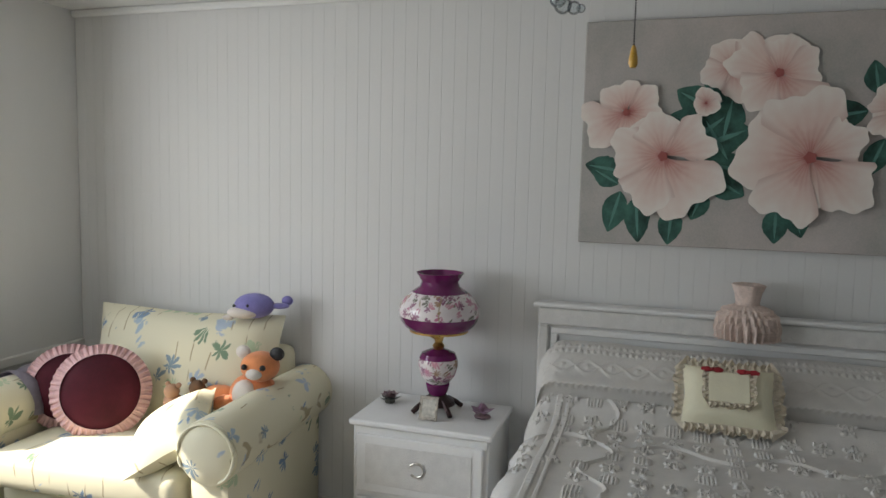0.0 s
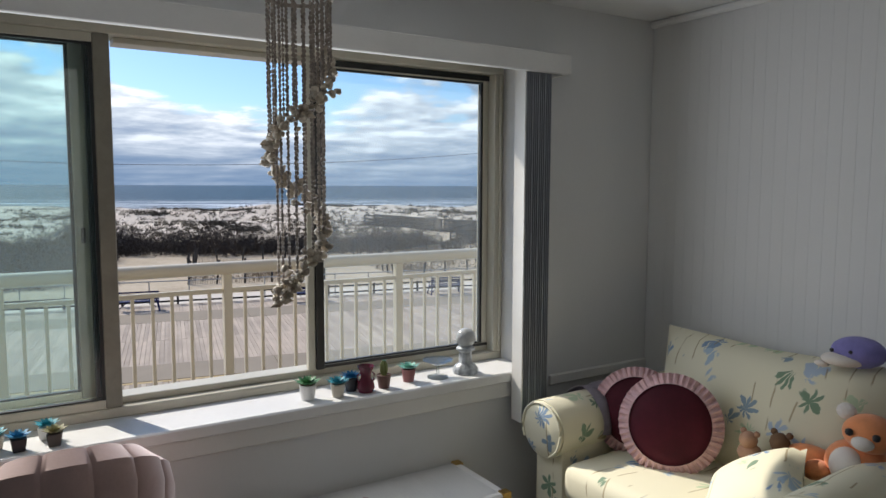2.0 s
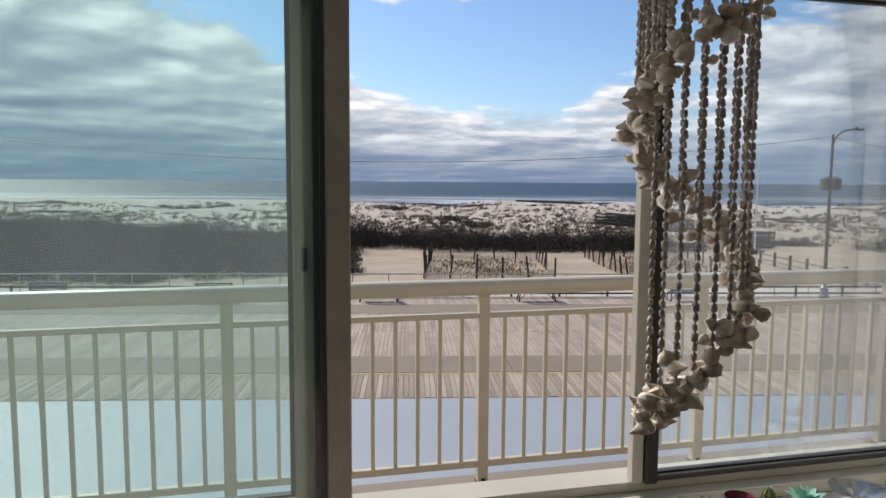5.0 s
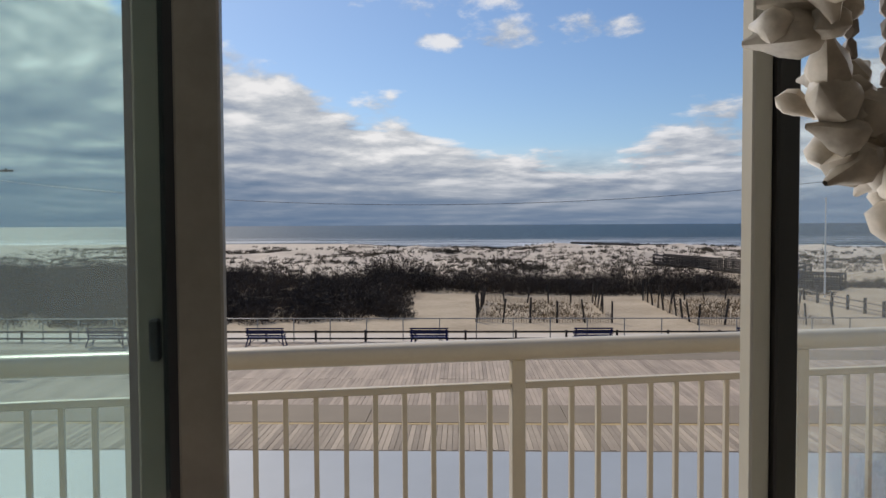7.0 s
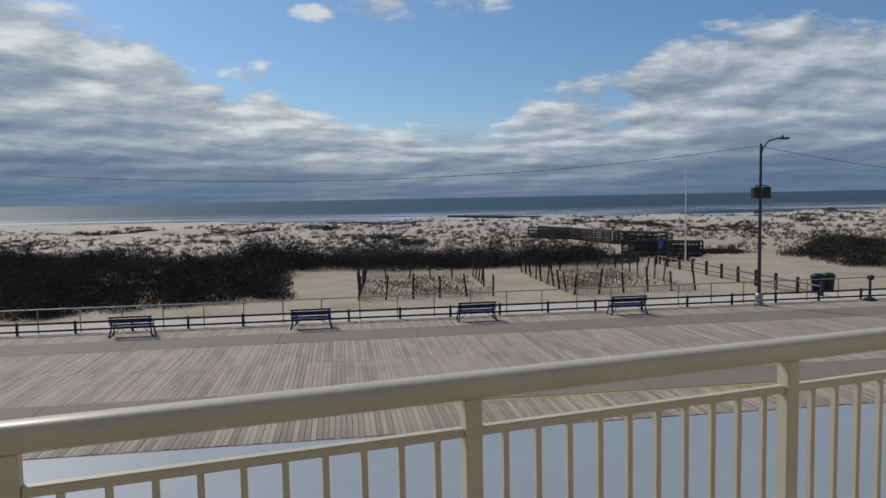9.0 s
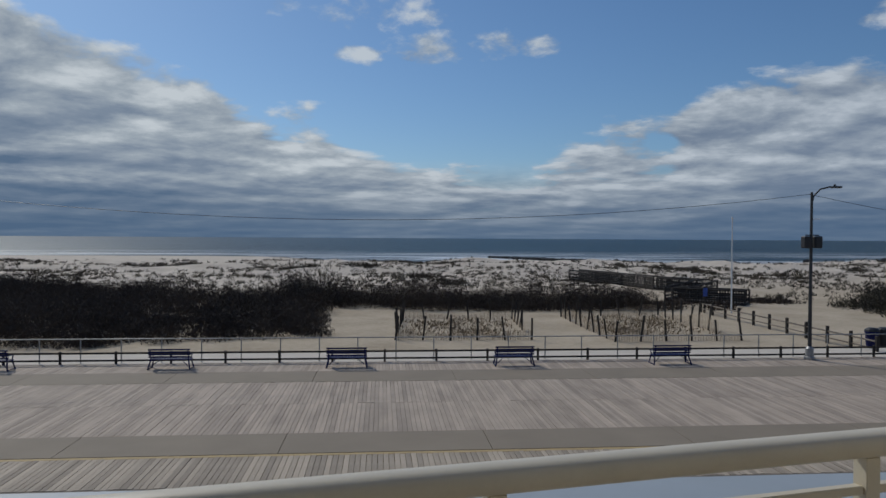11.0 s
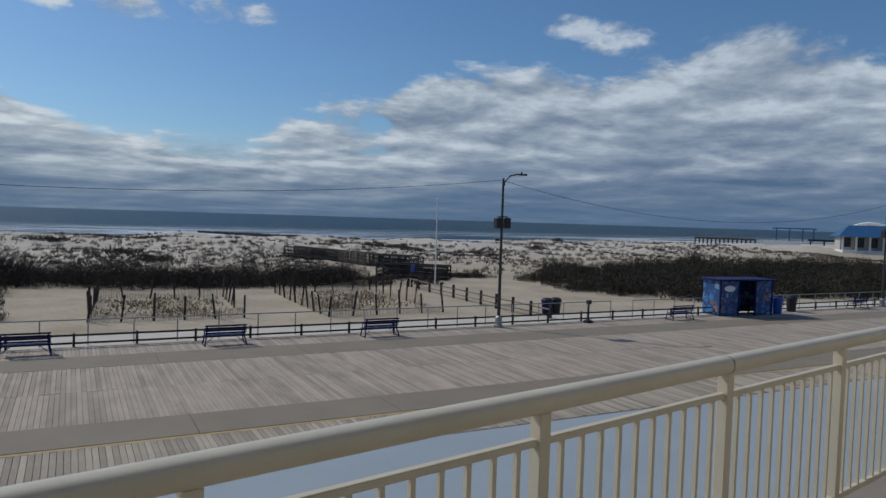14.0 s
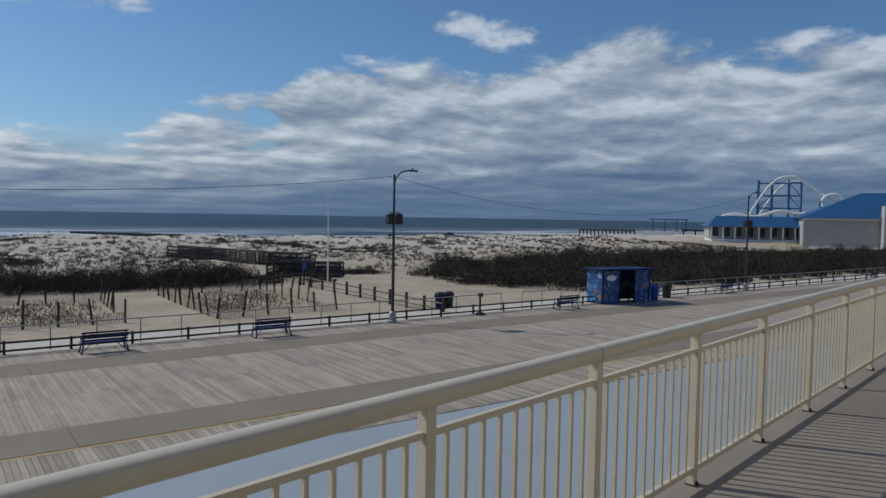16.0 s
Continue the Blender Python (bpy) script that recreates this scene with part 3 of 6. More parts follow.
def build_window():
    w = thing("window_1", "wide cream aluminium sliding window, middle bay open", "window", kind="structure")
    part("window_sill", box(WL - 0.0, WY - 0.03, WB - 0.03, WR, 0.0, WB + 0.015, 0.006), WHITEP, w, "white painted sill")
    for x in (WL, WR - 0.012):
        part("jamb_lining", box(x, WY - 0.006, WB + 0.015, x + 0.012, 0.0, WT), WHITEP, w)
    part("head_lining", box(WL, WY - 0.006, WT - 0.012, WR, 0.0, WT), WHITEP, w)
    f = box(WL + 0.012, -0.05, WB + 0.015, WR - 0.012, 0.095, WB + 0.05, 0.004)
    add_box(f, WL + 0.012, 0.0, WB + 0.05, WR - 0.012, 0.095, WB + 0.075, 0.003)
    add_box(f, WL + 0.012, -0.05, WT - 0.045, WR - 0.012, 0.095, WT - 0.012, 0.004)
    add_box(f, -1.62, 0.0, WT - 0.066, WR - 0.012, 0.095, WT - 0.045, 0.003)
    add_box(f, WL + 0.012, -0.05, WB + 0.05, WL + 0.05, 0.095, WT - 0.045, 0.004)
    add_box(f, WR - 0.062, -0.05, WB + 0.05, WR - 0.012, 0.095, WT - 0.045, 0.004)
    add_box(f, WR - 0.040, -0.062, WB + 0.05, WR - 0.030, -0.05, WT - 0.045, 0.003)
    part("window_frame", f, ALU, w)

    def sash(x0, x1, y, lo, hi, first, stile, rail, pane, shaded_edge):
        s = box(x0, y, lo, x0 + first, y + 0.03, hi, 0.003)
        if not shaded_edge:
            add_box(s, x1 - stile, y, lo, x1, y + 0.03, hi, 0.003)
        add_box(s, x0 + first, y, lo, x1 - stile, y + 0.03, lo + rail, 0.003)
        add_box(s, x0 + first, y, hi - rail, x1 - stile, y + 0.03, hi, 0.003)
        fr = part("sash", s, ALU, w)
        if shaded_edge:
            # same aluminium as the sash, coloured darker for its backlit room side
            part("stile", box(x1 - stile, y, lo, x1, y + 0.03, hi, 0.003), ALU_SHADED, fr, "cream aluminium meeting stile, its backlit shade put into the colour")
        k = box(x0 + first, y + 0.004, lo + rail, x0 + first + 0.008, y + 0.026, hi - rail)
        add_box(k, x1 - stile - 0.011, y + 0.004, lo + rail, x1 - stile, y + 0.026, hi - rail)
        add_box(k, x0 + first, y + 0.006, lo + rail, x1 - stile, y + 0.026, lo + rail + 0.006)
        add_box(k, x0 + first, y + 0.006, hi - rail - 0.008, x1 - stile, y + 0.026, hi - rail)
        part("gasket_or_shade", k, GASKET_SHADE, fr)
        g = part("pane", box(x0 + first + 0.004, y + 0.013, lo + rail - 0.004, x1 - stile - 0.004, y + 0.017, hi - rail + 0.004), pane, fr)
        g.visible_shadow = False
        return fr

    a = sash(WL + 0.05, -1.638, -0.042, WB + 0.05, WT - 0.045, 0.054, 0.054, 0.032, GREENPANE, True)
    b = sash(WL + 0.03, -1.698, 0.045, WB + 0.075, WT - 0.045, 0.03, 0.062, 0.026, GREENPANE, True)
    part("gasket_or_shade", box(-1.716, -0.006, WB + 0.075, -1.692, 0.04, WT - 0.045), GASKET_SHADE, a, "black weather strip between the sashes")
    part("latch", box(-1.742, 0.030, 1.32, -1.728, 0.045, 1.375, 0.003), BLACK, b, "small black latch")
    part("latch", box(WL + 0.02, -0.066, 1.36, WL + 0.032, -0.05, 1.45, 0.003), BLACK, w, "small black latch")
    c = sash(-0.893, WR - 0.062, 0.004, WB + 0.075, WT - 0.066, 0.028, 0.028, 0.012, PANE, False)
    part("stile", box(-0.893, -0.022, WB + 0.075, -0.858, 0.003, WT - 0.066, 0.003), BRONZE, c, "dark bronze meeting stile")
    rails = box(-0.857, -0.004, WB + 0.075, WR - 0.064, 0.003, WB + 0.087)
    part("gasket_or_shade", rails, BRONZE, c, "dark bottom weather strip")
    # black strip added where the head shades the track gap
    part("gasket_or_shade", box(-0.857, -0.004, WT - 0.072, WR - 0.064, 0.003, WT - 0.048), GASKET_SHADE, c, "black strip standing in for the shadow under the head")
    part("mullion", box(-0.925, -0.012, WB + 0.075, -0.894, 0.018, WT - 0.066, 0.003), ALU, w)
    return w


build_window()


def build_valance():
    v = thing("blind_valance", "white wooden blind valance above the window", "valance")
    part("board", box(-2.88, WY - 0.125, 2.005, 0.147, WY - 0.10, 2.09, 0.004), TRIM, v)
    part("end_cap", box(0.122, WY - 0.10, 2.005, 0.147, WY, 2.09, 0.004), TRIM, v)
    part("end_cap", box(-2.88, WY - 0.10, 2.005, -2.855, WY, 2.09, 0.004), TRIM, v)
    part("top_board", box(-2.855, WY - 0.10, 2.07, 0.122, WY, 2.085), TRIM, v)
    b = thing("vertical_blind", "grey vertical blind slats stacked open beside the window", "blind")
    me = mesh_of("slat", box(-0.036, -0.0015, 0, 0.036, 0.0015, 1.57), BLIND)
    part("end_slat", box(-0.088, WY - 0.105, 0.49, -0.082, WY - 0.034, 2.06), TRIM, b, "white end slat")
    for i in range(16):
        again("slat", me, b, pose(-0.072 + i * 0.0085, WY - 0.070, 0.49 + (i % 3) * 0.003, 0, 0, 80 + (i % 4) * 2))
    for i in range(5):
        again("slat", me, b, pose(-2.80 + i * 0.012, WY - 0.056, 0.49, 0, 0, 84))


build_valance()


# ---- bed wall panelling ----
def build_panels():
    me = mesh_of("panel", box(0, -0.02795, FL, 0.0055, 0.02795, CEILING - 0.03, 0.0008), WALL)
    y = WY - 0.03
    while y > BACK + 0.05:
        again("panel", me, wall_east, pose(WX, y, 0))
        y -= 0.056


build_panels()


def build_armchair():
    c = thing("armchair", "wide cream floral slipcovered armchair with rolled arms", "armchair", at=pose(0.36, -1.065, FL, 0, 0, 3))
    # it faces -x; the arms stand at y 0.53 and -0.53
    part("base", box(-0.38, -0.44, 0.02, 0.36, 0.44, 0.34, 0.03, None, 2), FLORAL, c, smooth=True)
    for s in (1, -1):
        y = s * 0.54
        bm = box(-0.42, y - 0.085, 0.01, 0.38, y + 0.085, 0.60, 0.03, None, 2)
        add_rod(bm, (-0.44, y + s * 0.01, 0.60), (0.40, y + s * 0.01, 0.60), 0.122, seg=24)
        add_ball(bm, (-0.44, y + s * 0.01, 0.60), 0.12, 2, (0.22, 1, 1))
        part("arm", bm, FLORAL, c, smooth=True)
        part("piping", add_tube(bmesh.new(), [(-0.452, y + s * 0.01 + 0.113 * math.cos(a), 0.60 + 0.113 * math.sin(a)) for a in [k * 0.2618 - 0.5 for k in range(19)]], 0.006, 6), CREAM, c)
    part("seat_cushion", box(-0.46, -0.43, 0.345, 0.24, 0.43, 0.50, 0.05, None, 3), FLORAL, c, smooth=True)
    part("skirt", box(-0.435, -0.44, 0.015, -0.425, 0.44, 0.30, 0.003), FLORAL, c)
    part("back_frame", box(0.26, -0.50, 0.02, 0.40, 0.50, 0.82, 0.05, None, 3), FLORAL, c, smooth=True)
    part("back_cushion", add_pillow(bmesh.new(), 0.98, 0.56, 0.26, pose(0.21, 0.0, 0.70, 0, -74, 0) @ pose(0, 0, 0, 0, 0, 90), 14, 0.35), FLORAL, c, smooth=True)
    for x in (-0.36, 0.34):
        for y in (-0.5, 0.5):
            part("leg", rod((x, y, 0), (x, y, 0.03), 0.02), GREYWOOD, c)


build_armchair()


def build_round_cushion(x, y, z, yaw, lean, label, r=0.165):
    m = pose(x, y, z, 0, 0, yaw) @ pose(0, 0, 0, 0, 90 - lean, 0)
    c = thing("round_cushion", label, "cushion", "velvet cushions", at=m)
    part("velvet", add_lathe(bmesh.new(), [(0.001, -0.055), (r * 0.6, -0.05), (r * 0.92, -0.02), (r, 0), (r * 0.92, 0.025), (r * 0.6, 0.055), (0.001, 0.06)], 36), VELVET, c, smooth=True)
    bm = bmesh.new()
    n = 150
    ra = []
    for k in range(n):
        a = 2 * math.pi * k / n
        w = math.sin(k * 1.9) * 0.010
        ra.append([bm.verts.new(((r * 0.9 + d) * math.cos(a), (r * 0.9 + d) * math.sin(a), 0.028 * (1 - t) + w * t + 0.010)) for d, t in ((0, 0.1), (0.022, 0.7), (0.044, 1.2))])
    for k in range(n):
        p, q = ra[k], ra[(k + 1) % n]
        for i in range(2):
            bm.faces.new((p[i], q[i], q[i + 1], p[i + 1]))
    part("ruffle", bm, RUFFLE, c, "gathered dusty pink ruffle")


build_round_cushion(0.24, -0.90, 0.585, 215, 16, "round burgundy velvet cushion with pink ruffle on the armchair", 0.175)
build_round_cushion(0.27, -0.70, 0.575, 218, 16, "round burgundy cushion tucked behind another", 0.16)
solo("throw_pillow", add_pillow(bmesh.new(), 0.40, 0.34, 0.17, Matrix(), 12, 0.4), FLORAL, "cream floral loose pillow on the armchair seat", "pillow", at=pose(0.10, -1.37, 0.52, -30, -8, 30), smooth=True)


def build_blanket():
    bm = bmesh.new()
    rows = []
    for i in range(15):
        x = 0.12 + 0.30 * i / 14
        row = []
        for j in range(19):
            a = math.pi * (j / 18) * 1.15 - 0.25
            r = 0.136 + 0.007 * math.sin(i * 1.3) + 0.005 * math.sin(j * 0.9 + i)
            row.append(bm.verts.new((x, -0.52 - r * math.cos(a), 0.52 + r * math.sin(a))))
        rows.append(row)
    for p, q in zip(rows, rows[1:]):
        for k in range(18):
            bm.faces.new((p[k], p[k + 1], q[k + 1], q[k]))
    bmesh.ops.solidify(bm, geom=bm.faces[:], thickness=0.016)
    solo("folded_throw", bm, LAVENDER, "soft lavender throw folded over the armchair's arm", "blanket", smooth=True)


build_blanket()


def plush_mesh(bits, seg=2):
    bm = bmesh.new()
    for c, r, s in bits:
        add_ball(bm, c, r, seg, s)
    return bm


def build_toys():
    m = pose(0.60, -1.42, 0.895, 0, 0, 20) @ Matrix.Scale(0.85, 4)
    w = thing("plush_whale", "lilac plush whale toy on top of the armchair back", "soft toy", at=m)
    part("body", plush_mesh([((0, 0, 0.05), 0.085, (0.85, 1.25, 0.8)), ((0.0, -0.13, 0.05), 0.04, (0.6, 1.4, 0.4)), ((0.02, -0.17, 0.075), 0.03, (0.5, 1.0, 0.9))], 3), PURPLE, w, smooth=True)
    part("belly", plush_mesh([((-0.03, 0.05, 0.018), 0.075, (0.7, 1.15, 0.42)), ((-0.03, 0.13, -0.01), 0.03, (0.6, 1.0, 0.5))], 3), PLUSHW, w, smooth=True)
    for s in (0.02, 0.09):
        part("eye", plush_mesh([((-0.066, s, 0.06), 0.009, (1, 1, 1))]), BLACK, w)
    f = thing("plush_fox", "orange plush fox toy with white belly on the armchair", "soft toy", at=pose(0.42, -1.53, 0.51, 0, 0, 8) @ Matrix.Scale(1.15, 4))
    part("body", plush_mesh([((0, 0, 0.08), 0.085, (0.9, 1.05, 0.85)), ((-0.02, -0.035, 0.185), 0.066, (0.95, 1.1, 0.85)), ((-0.06, 0.09, 0.05), 0.04, (1.3, 0.9, 0.7)), ((-0.07, -0.08, 0.04), 0.04, (1.3, 0.9, 0.7)), ((0.02, 0.14, 0.06), 0.04, (0.8, 1.8, 0.8))], 3), ORANGE, f, smooth=True)
    part("belly", plush_mesh([((-0.05, 0.01, 0.085), 0.055, (0.7, 0.9, 1.0)), ((-0.075, -0.035, 0.17), 0.03, (0.8, 1.0, 0.7))], 3), PLUSHW, f, smooth=True)
    for y, mm in ((0.03, PLUSHW), (-0.10, BLACK)):
        part("ear", plush_mesh([((-0.02, y, 0.235), 0.032, (0.5, 0.9, 0.8))]), mm, f)
    for y in (0.0, -0.07):
        part("eye", plush_mesh([((-0.08, y, 0.195), 0.011, (1, 1, 1))]), BLACK, f)
    solo("plush_bear", plush_mesh([((0, 0, 0.04), 0.045, (1, 1.1, 0.9)), ((-0.01, 0.0, 0.10), 0.036, (1, 1, 1)), ((0, 0.03, 0.13), 0.013, (1, 1, 1)), ((0, -0.03, 0.13), 0.013, (1, 1, 1))]), BROWNP, "small brown plush bear on the armchair", "soft toy", at=pose(0.40, -1.27, 0.50), smooth=True)
    solo("plush_bear", plush_mesh([((0, 0, 0.035), 0.042, (1, 1.1, 0.9)), ((-0.01, 0.0, 0.085), 0.034, (1, 1, 1)), ((0, 0.028, 0.112), 0.012, (1, 1, 1)), ((0, -0.028, 0.112), 0.012, (1, 1, 1))]), material("tan_plush", (0.48, 0.28, 0.18), 0.95, grain=300), "small tan plush bear on the armchair", "soft toy", at=pose(0.36, -1.17, 0.50), smooth=True)


build_toys()


def build_nightstand():
    n = thing("nightstand", "white wicker front two drawer nightstand", "nightstand", at=pose(0.575, -2.29, FL))
    part("body", box(-0.185, -0.28, 0.03, 0.19, 0.28, 0.615, 0.006), WHITEP, n)
    part("top", box(-0.205, -0.295, 0.616, 0.195, 0.295, 0.64, 0.006), WHITEP, n)
    for z in (0.09, 0.35):
        d = part("drawer", box(-0.203, -0.262, z, -0.186, 0.262, z + 0.235, 0.005), WHITEP, n)
        part("inset", box(-0.207, -0.22, z + 0.035, -0.204, 0.22, z + 0.20, 0.001), WICKER, d, "woven white panel")
        part("handle", add_tube(bmesh.new(), [(-0.212, 0.03 * math.cos(a), z + 0.12 + 0.028 * math.sin(a)) for a in [k * 0.55 + 0.6 for k in range(10)]], 0.005, 6), SILVER, d)
    for x in (-0.16, 0.16):
        for y in (-0.24, 0.24):
            part("foot", box(x - 0.02, y - 0.02, 0, x + 0.02, y + 0.02, 0.03), WHITEP, n)


build_nightstand()
NT = FL + 0.64


def build_table_lamp():
    l = thing("table_lamp", "plum and floral painted glass parlour lamp on the nightstand", "table lamp", at=pose(0.60, -2.295, NT))
    b = bmesh.new()
    add_lathe(b, [(0.03, 0.075), (0.045, 0.06), (0.07, 0.045), (0.075, 0.03), (0.05, 0.025), (0.0, 0.025)], 20)
    for k in range(4):
        a = radians(45 + 90 * k)
        add_tube(b, [(0.05 * math.cos(a), 0.05 * math.sin(a), 0.05), (0.085 * math.cos(a), 0.085 * math.sin(a), 0.03), (0.115 * math.cos(a), 0.115 * math.sin(a), 0.006)], 0.011, 6)
    part("foot", b, material("dark_bronze", (0.06, 0.035, 0.035), 0.4, metal=0.6), l)
    part("lower_bowl", add_lathe(bmesh.new(), [(0.034, 0.07), (0.044, 0.085), (0.05, 0.115), (0.045, 0.12)], 28), PLUMGLASS, l, smooth=True)
    part("font", add_lathe(bmesh.new(), [(0.045, 0.12), (0.07, 0.15), (0.082, 0.19), (0.083, 0.21), (0.079, 0.225)], 28), LAMPPRINT, l, smooth=True)
    part("font_top", add_lathe(bmesh.new(), [(0.079, 0.225), (0.07, 0.245), (0.04, 0.258), (0.02, 0.262)], 28), PLUMGLASS, l, smooth=True)
    part("brass_neck", add_lathe(bmesh.new(), [(0.02, 0.262), (0.026, 0.275), (0.015, 0.29), (0.022, 0.31), (0.02, 0.335), (0.012, 0.34)], 16), BRASS, l, smooth=True)
    part("shade_ring", add_lathe(bmesh.new(), [(0.118, 0.338), (0.122, 0.338), (0.122, 0.346), (0.118, 0.346)], 32), BRASS, l)
    part("shade_holder", add_tube(bmesh.new(), [(-0.119, 0, 0.34), (-0.05, 0, 0.315), (0, 0, 0.30), (0.05, 0, 0.315), (0.119, 0, 0.34)], 0.003, 5), BRASS, l)
    s = part("shade", add_lathe(bmesh.new(), [(0.165, 0.405), (0.167, 0.42), (0.162, 0.445), (0.145, 0.475), (0.115, 0.502)], 40), LAMPPRINT, l, smooth=True)
    part("shade_foot", add_lathe(bmesh.new(), [(0.122, 0.346), (0.142, 0.360), (0.158, 0.382), (0.165, 0.405)], 40), PLUMGLASS, s, smooth=True)
    part("shade_crown", add_lathe(bmesh.new(), [(0.115, 0.502), (0.082, 0.525), (0.076, 0.545), (0.088, 0.57), (0.098, 0.582), (0.094, 0.582), (0.072, 0.548)], 40, None, lambda a, i: 1 + (0.035 * math.sin(a * 12) if i >= 3 else 0)), PLUMGLASS, s, smooth=True)
    part("switch_key", add_rod(bmesh.new(), (-0.02, -0.01, 0.315), (-0.055, -0.02, 0.318), 0.005), BRASS, l)


build_table_lamp()


def add_rosette(bm, c, r, petals, layers, lift=0.6, width=0.5):
    """Leaves or petals set in turned layers."""
    for ly in range(layers):
        rr = r * (1 - 0.24 * ly)
        for k in range(petals):
            a = 2 * math.pi * (k + 0.5 * (ly % 2)) / petals
            t = radians(20 + 55 * ly / max(1, layers - 1) * lift)
            d = Vector((math.cos(a) * math.cos(t), math.sin(a) * math.cos(t), math.sin(t)))
            s = Vector((-math.sin(a), math.cos(a), 0))
            n = d.cross(s)
            base = Vector(c)
            w = rr * width
            p = [base, base + d * rr * 0.55 + s * w * 0.5, base + d * rr, base + d * rr * 0.55 - s * w * 0.5, base + d * rr * 0.5 - n * w * 0.22]
            v = [bm.verts.new(q) for q in p]
            for f in ((0, 1, 4), (1, 2, 4), (2, 3, 4), (3, 0, 4), (0, 1, 2, 3)):
                bm.faces.new([v[i] for i in f])
    return bm


def build_trinkets():
    r = thing("china_rose", "small dark china rose figurine on the nightstand", "figurine", at=pose(0.62, -2.075, NT))
    part("leaf_base", add_rosette(bmesh.new(), (0, 0, 0.012), 0.055, 5, 2, 0.3), material("dark_leaf_china", (0.03, 0.045, 0.035), 0.3), r)
    part("stem", rod((0, 0, 0.002), (0, 0, 0.03), 0.022), material("china_stem", (0.05, 0.05, 0.045), 0.3), r)
    part("bloom", add_rosette(bmesh.new(), (0, 0, 0.028), 0.045, 6, 4, 1.0, 0.9), DKROSE, r)
    o = thing("china_orchid", "small purple china flower on the nightstand", "figurine", at=pose(0.56, -2.50, NT))
    part("base", add_ball(bmesh.new(), (0, 0, 0.012), 0.03, 2, (1, 1.2, 0.4)), DKROSE, o, smooth=True)
    part("petals", add_rosette(bmesh.new(), (-0.01, 0, 0.03), 0.055, 5, 2, 1.0, 0.75), material("mauve_china", (0.20, 0.08, 0.16), 0.3, second=(0.36, 0.24, 0.32)), o)
    p = thing("photo_frame", "small silver picture frame with a pale face on the nightstand", "picture frame", at=pose(0.46, -2.30, NT) @ pose(0, 0, 0.002, 0, 12, 0))
    f = box(-0.006, -0.038, 0, 0.006, 0.038, 0.012, 0.002)
    add_box(f, -0.006, -0.038, 0.083, 0.006, 0.038, 0.095, 0.002)
    add_box(f, -0.006, -0.038, 0.012, 0.006, -0.027, 0.083, 0.002)
    add_box(f, -0.006, 0.027, 0.012, 0.006, 0.038, 0.083, 0.002)
    part("frame", f, SILVER, p)
    part("picture", box(-0.003, -0.027, 0.012, 0.003, 0.027, 0.083), material("pale_dial", (0.55, 0.53, 0.47), 0.4, var=0.2, scale=60), p)
    part("stand", add_box(bmesh.new(), 0.0, -0.012, 0.0, 0.05, 0.012, 0.004), SILVER, p)


build_trinkets()


# ---- bed ----
def build_bed():
    b = thing("bed", "white double bed with a carved panel headboard", "bed", at=pose(0, 0, FL))
    y0, y1, x = -2.69, -4.42, WX - 0.075
    part("headboard_panel", box(x, y1, 0.15, x + 0.03, y0, 1.05, 0.004), WHITEP, b)
    part("top_rail", box(x - 0.022, y1, 1.02, x + 0.045, y0, 1.095, 0.008), WICKER, b, "rope textured top rail")
    part("cap", box(x - 0.035, y1 - 0.02, 1.096, x + 0.05, y0 + 0.02, 1.112, 0.005), WHITEP, b)
    for y in (y0 - 0.045, y1):
        part("side_post", box(x - 0.022, y, 0, x + 0.045, y + 0.045, 1.02, 0.008), WICKER, b)
    fr = box(x - 0.012, y1 + 0.05, 0.985, x, y0 - 0.05, 1.012, 0.004)
    add_box(fr, x - 0.012, y0 - 0.08, 0.2, x, y0 - 0.052, 0.985, 0.004)
    part("moulding", fr, WHITEP, b)
    part("mattress", box(-1.25, y1 + 0.05, 0.12, x - 0.03, y0 - 0.04, 0.69, 0.05, None, 2), WHITEP, b)


build_bed()


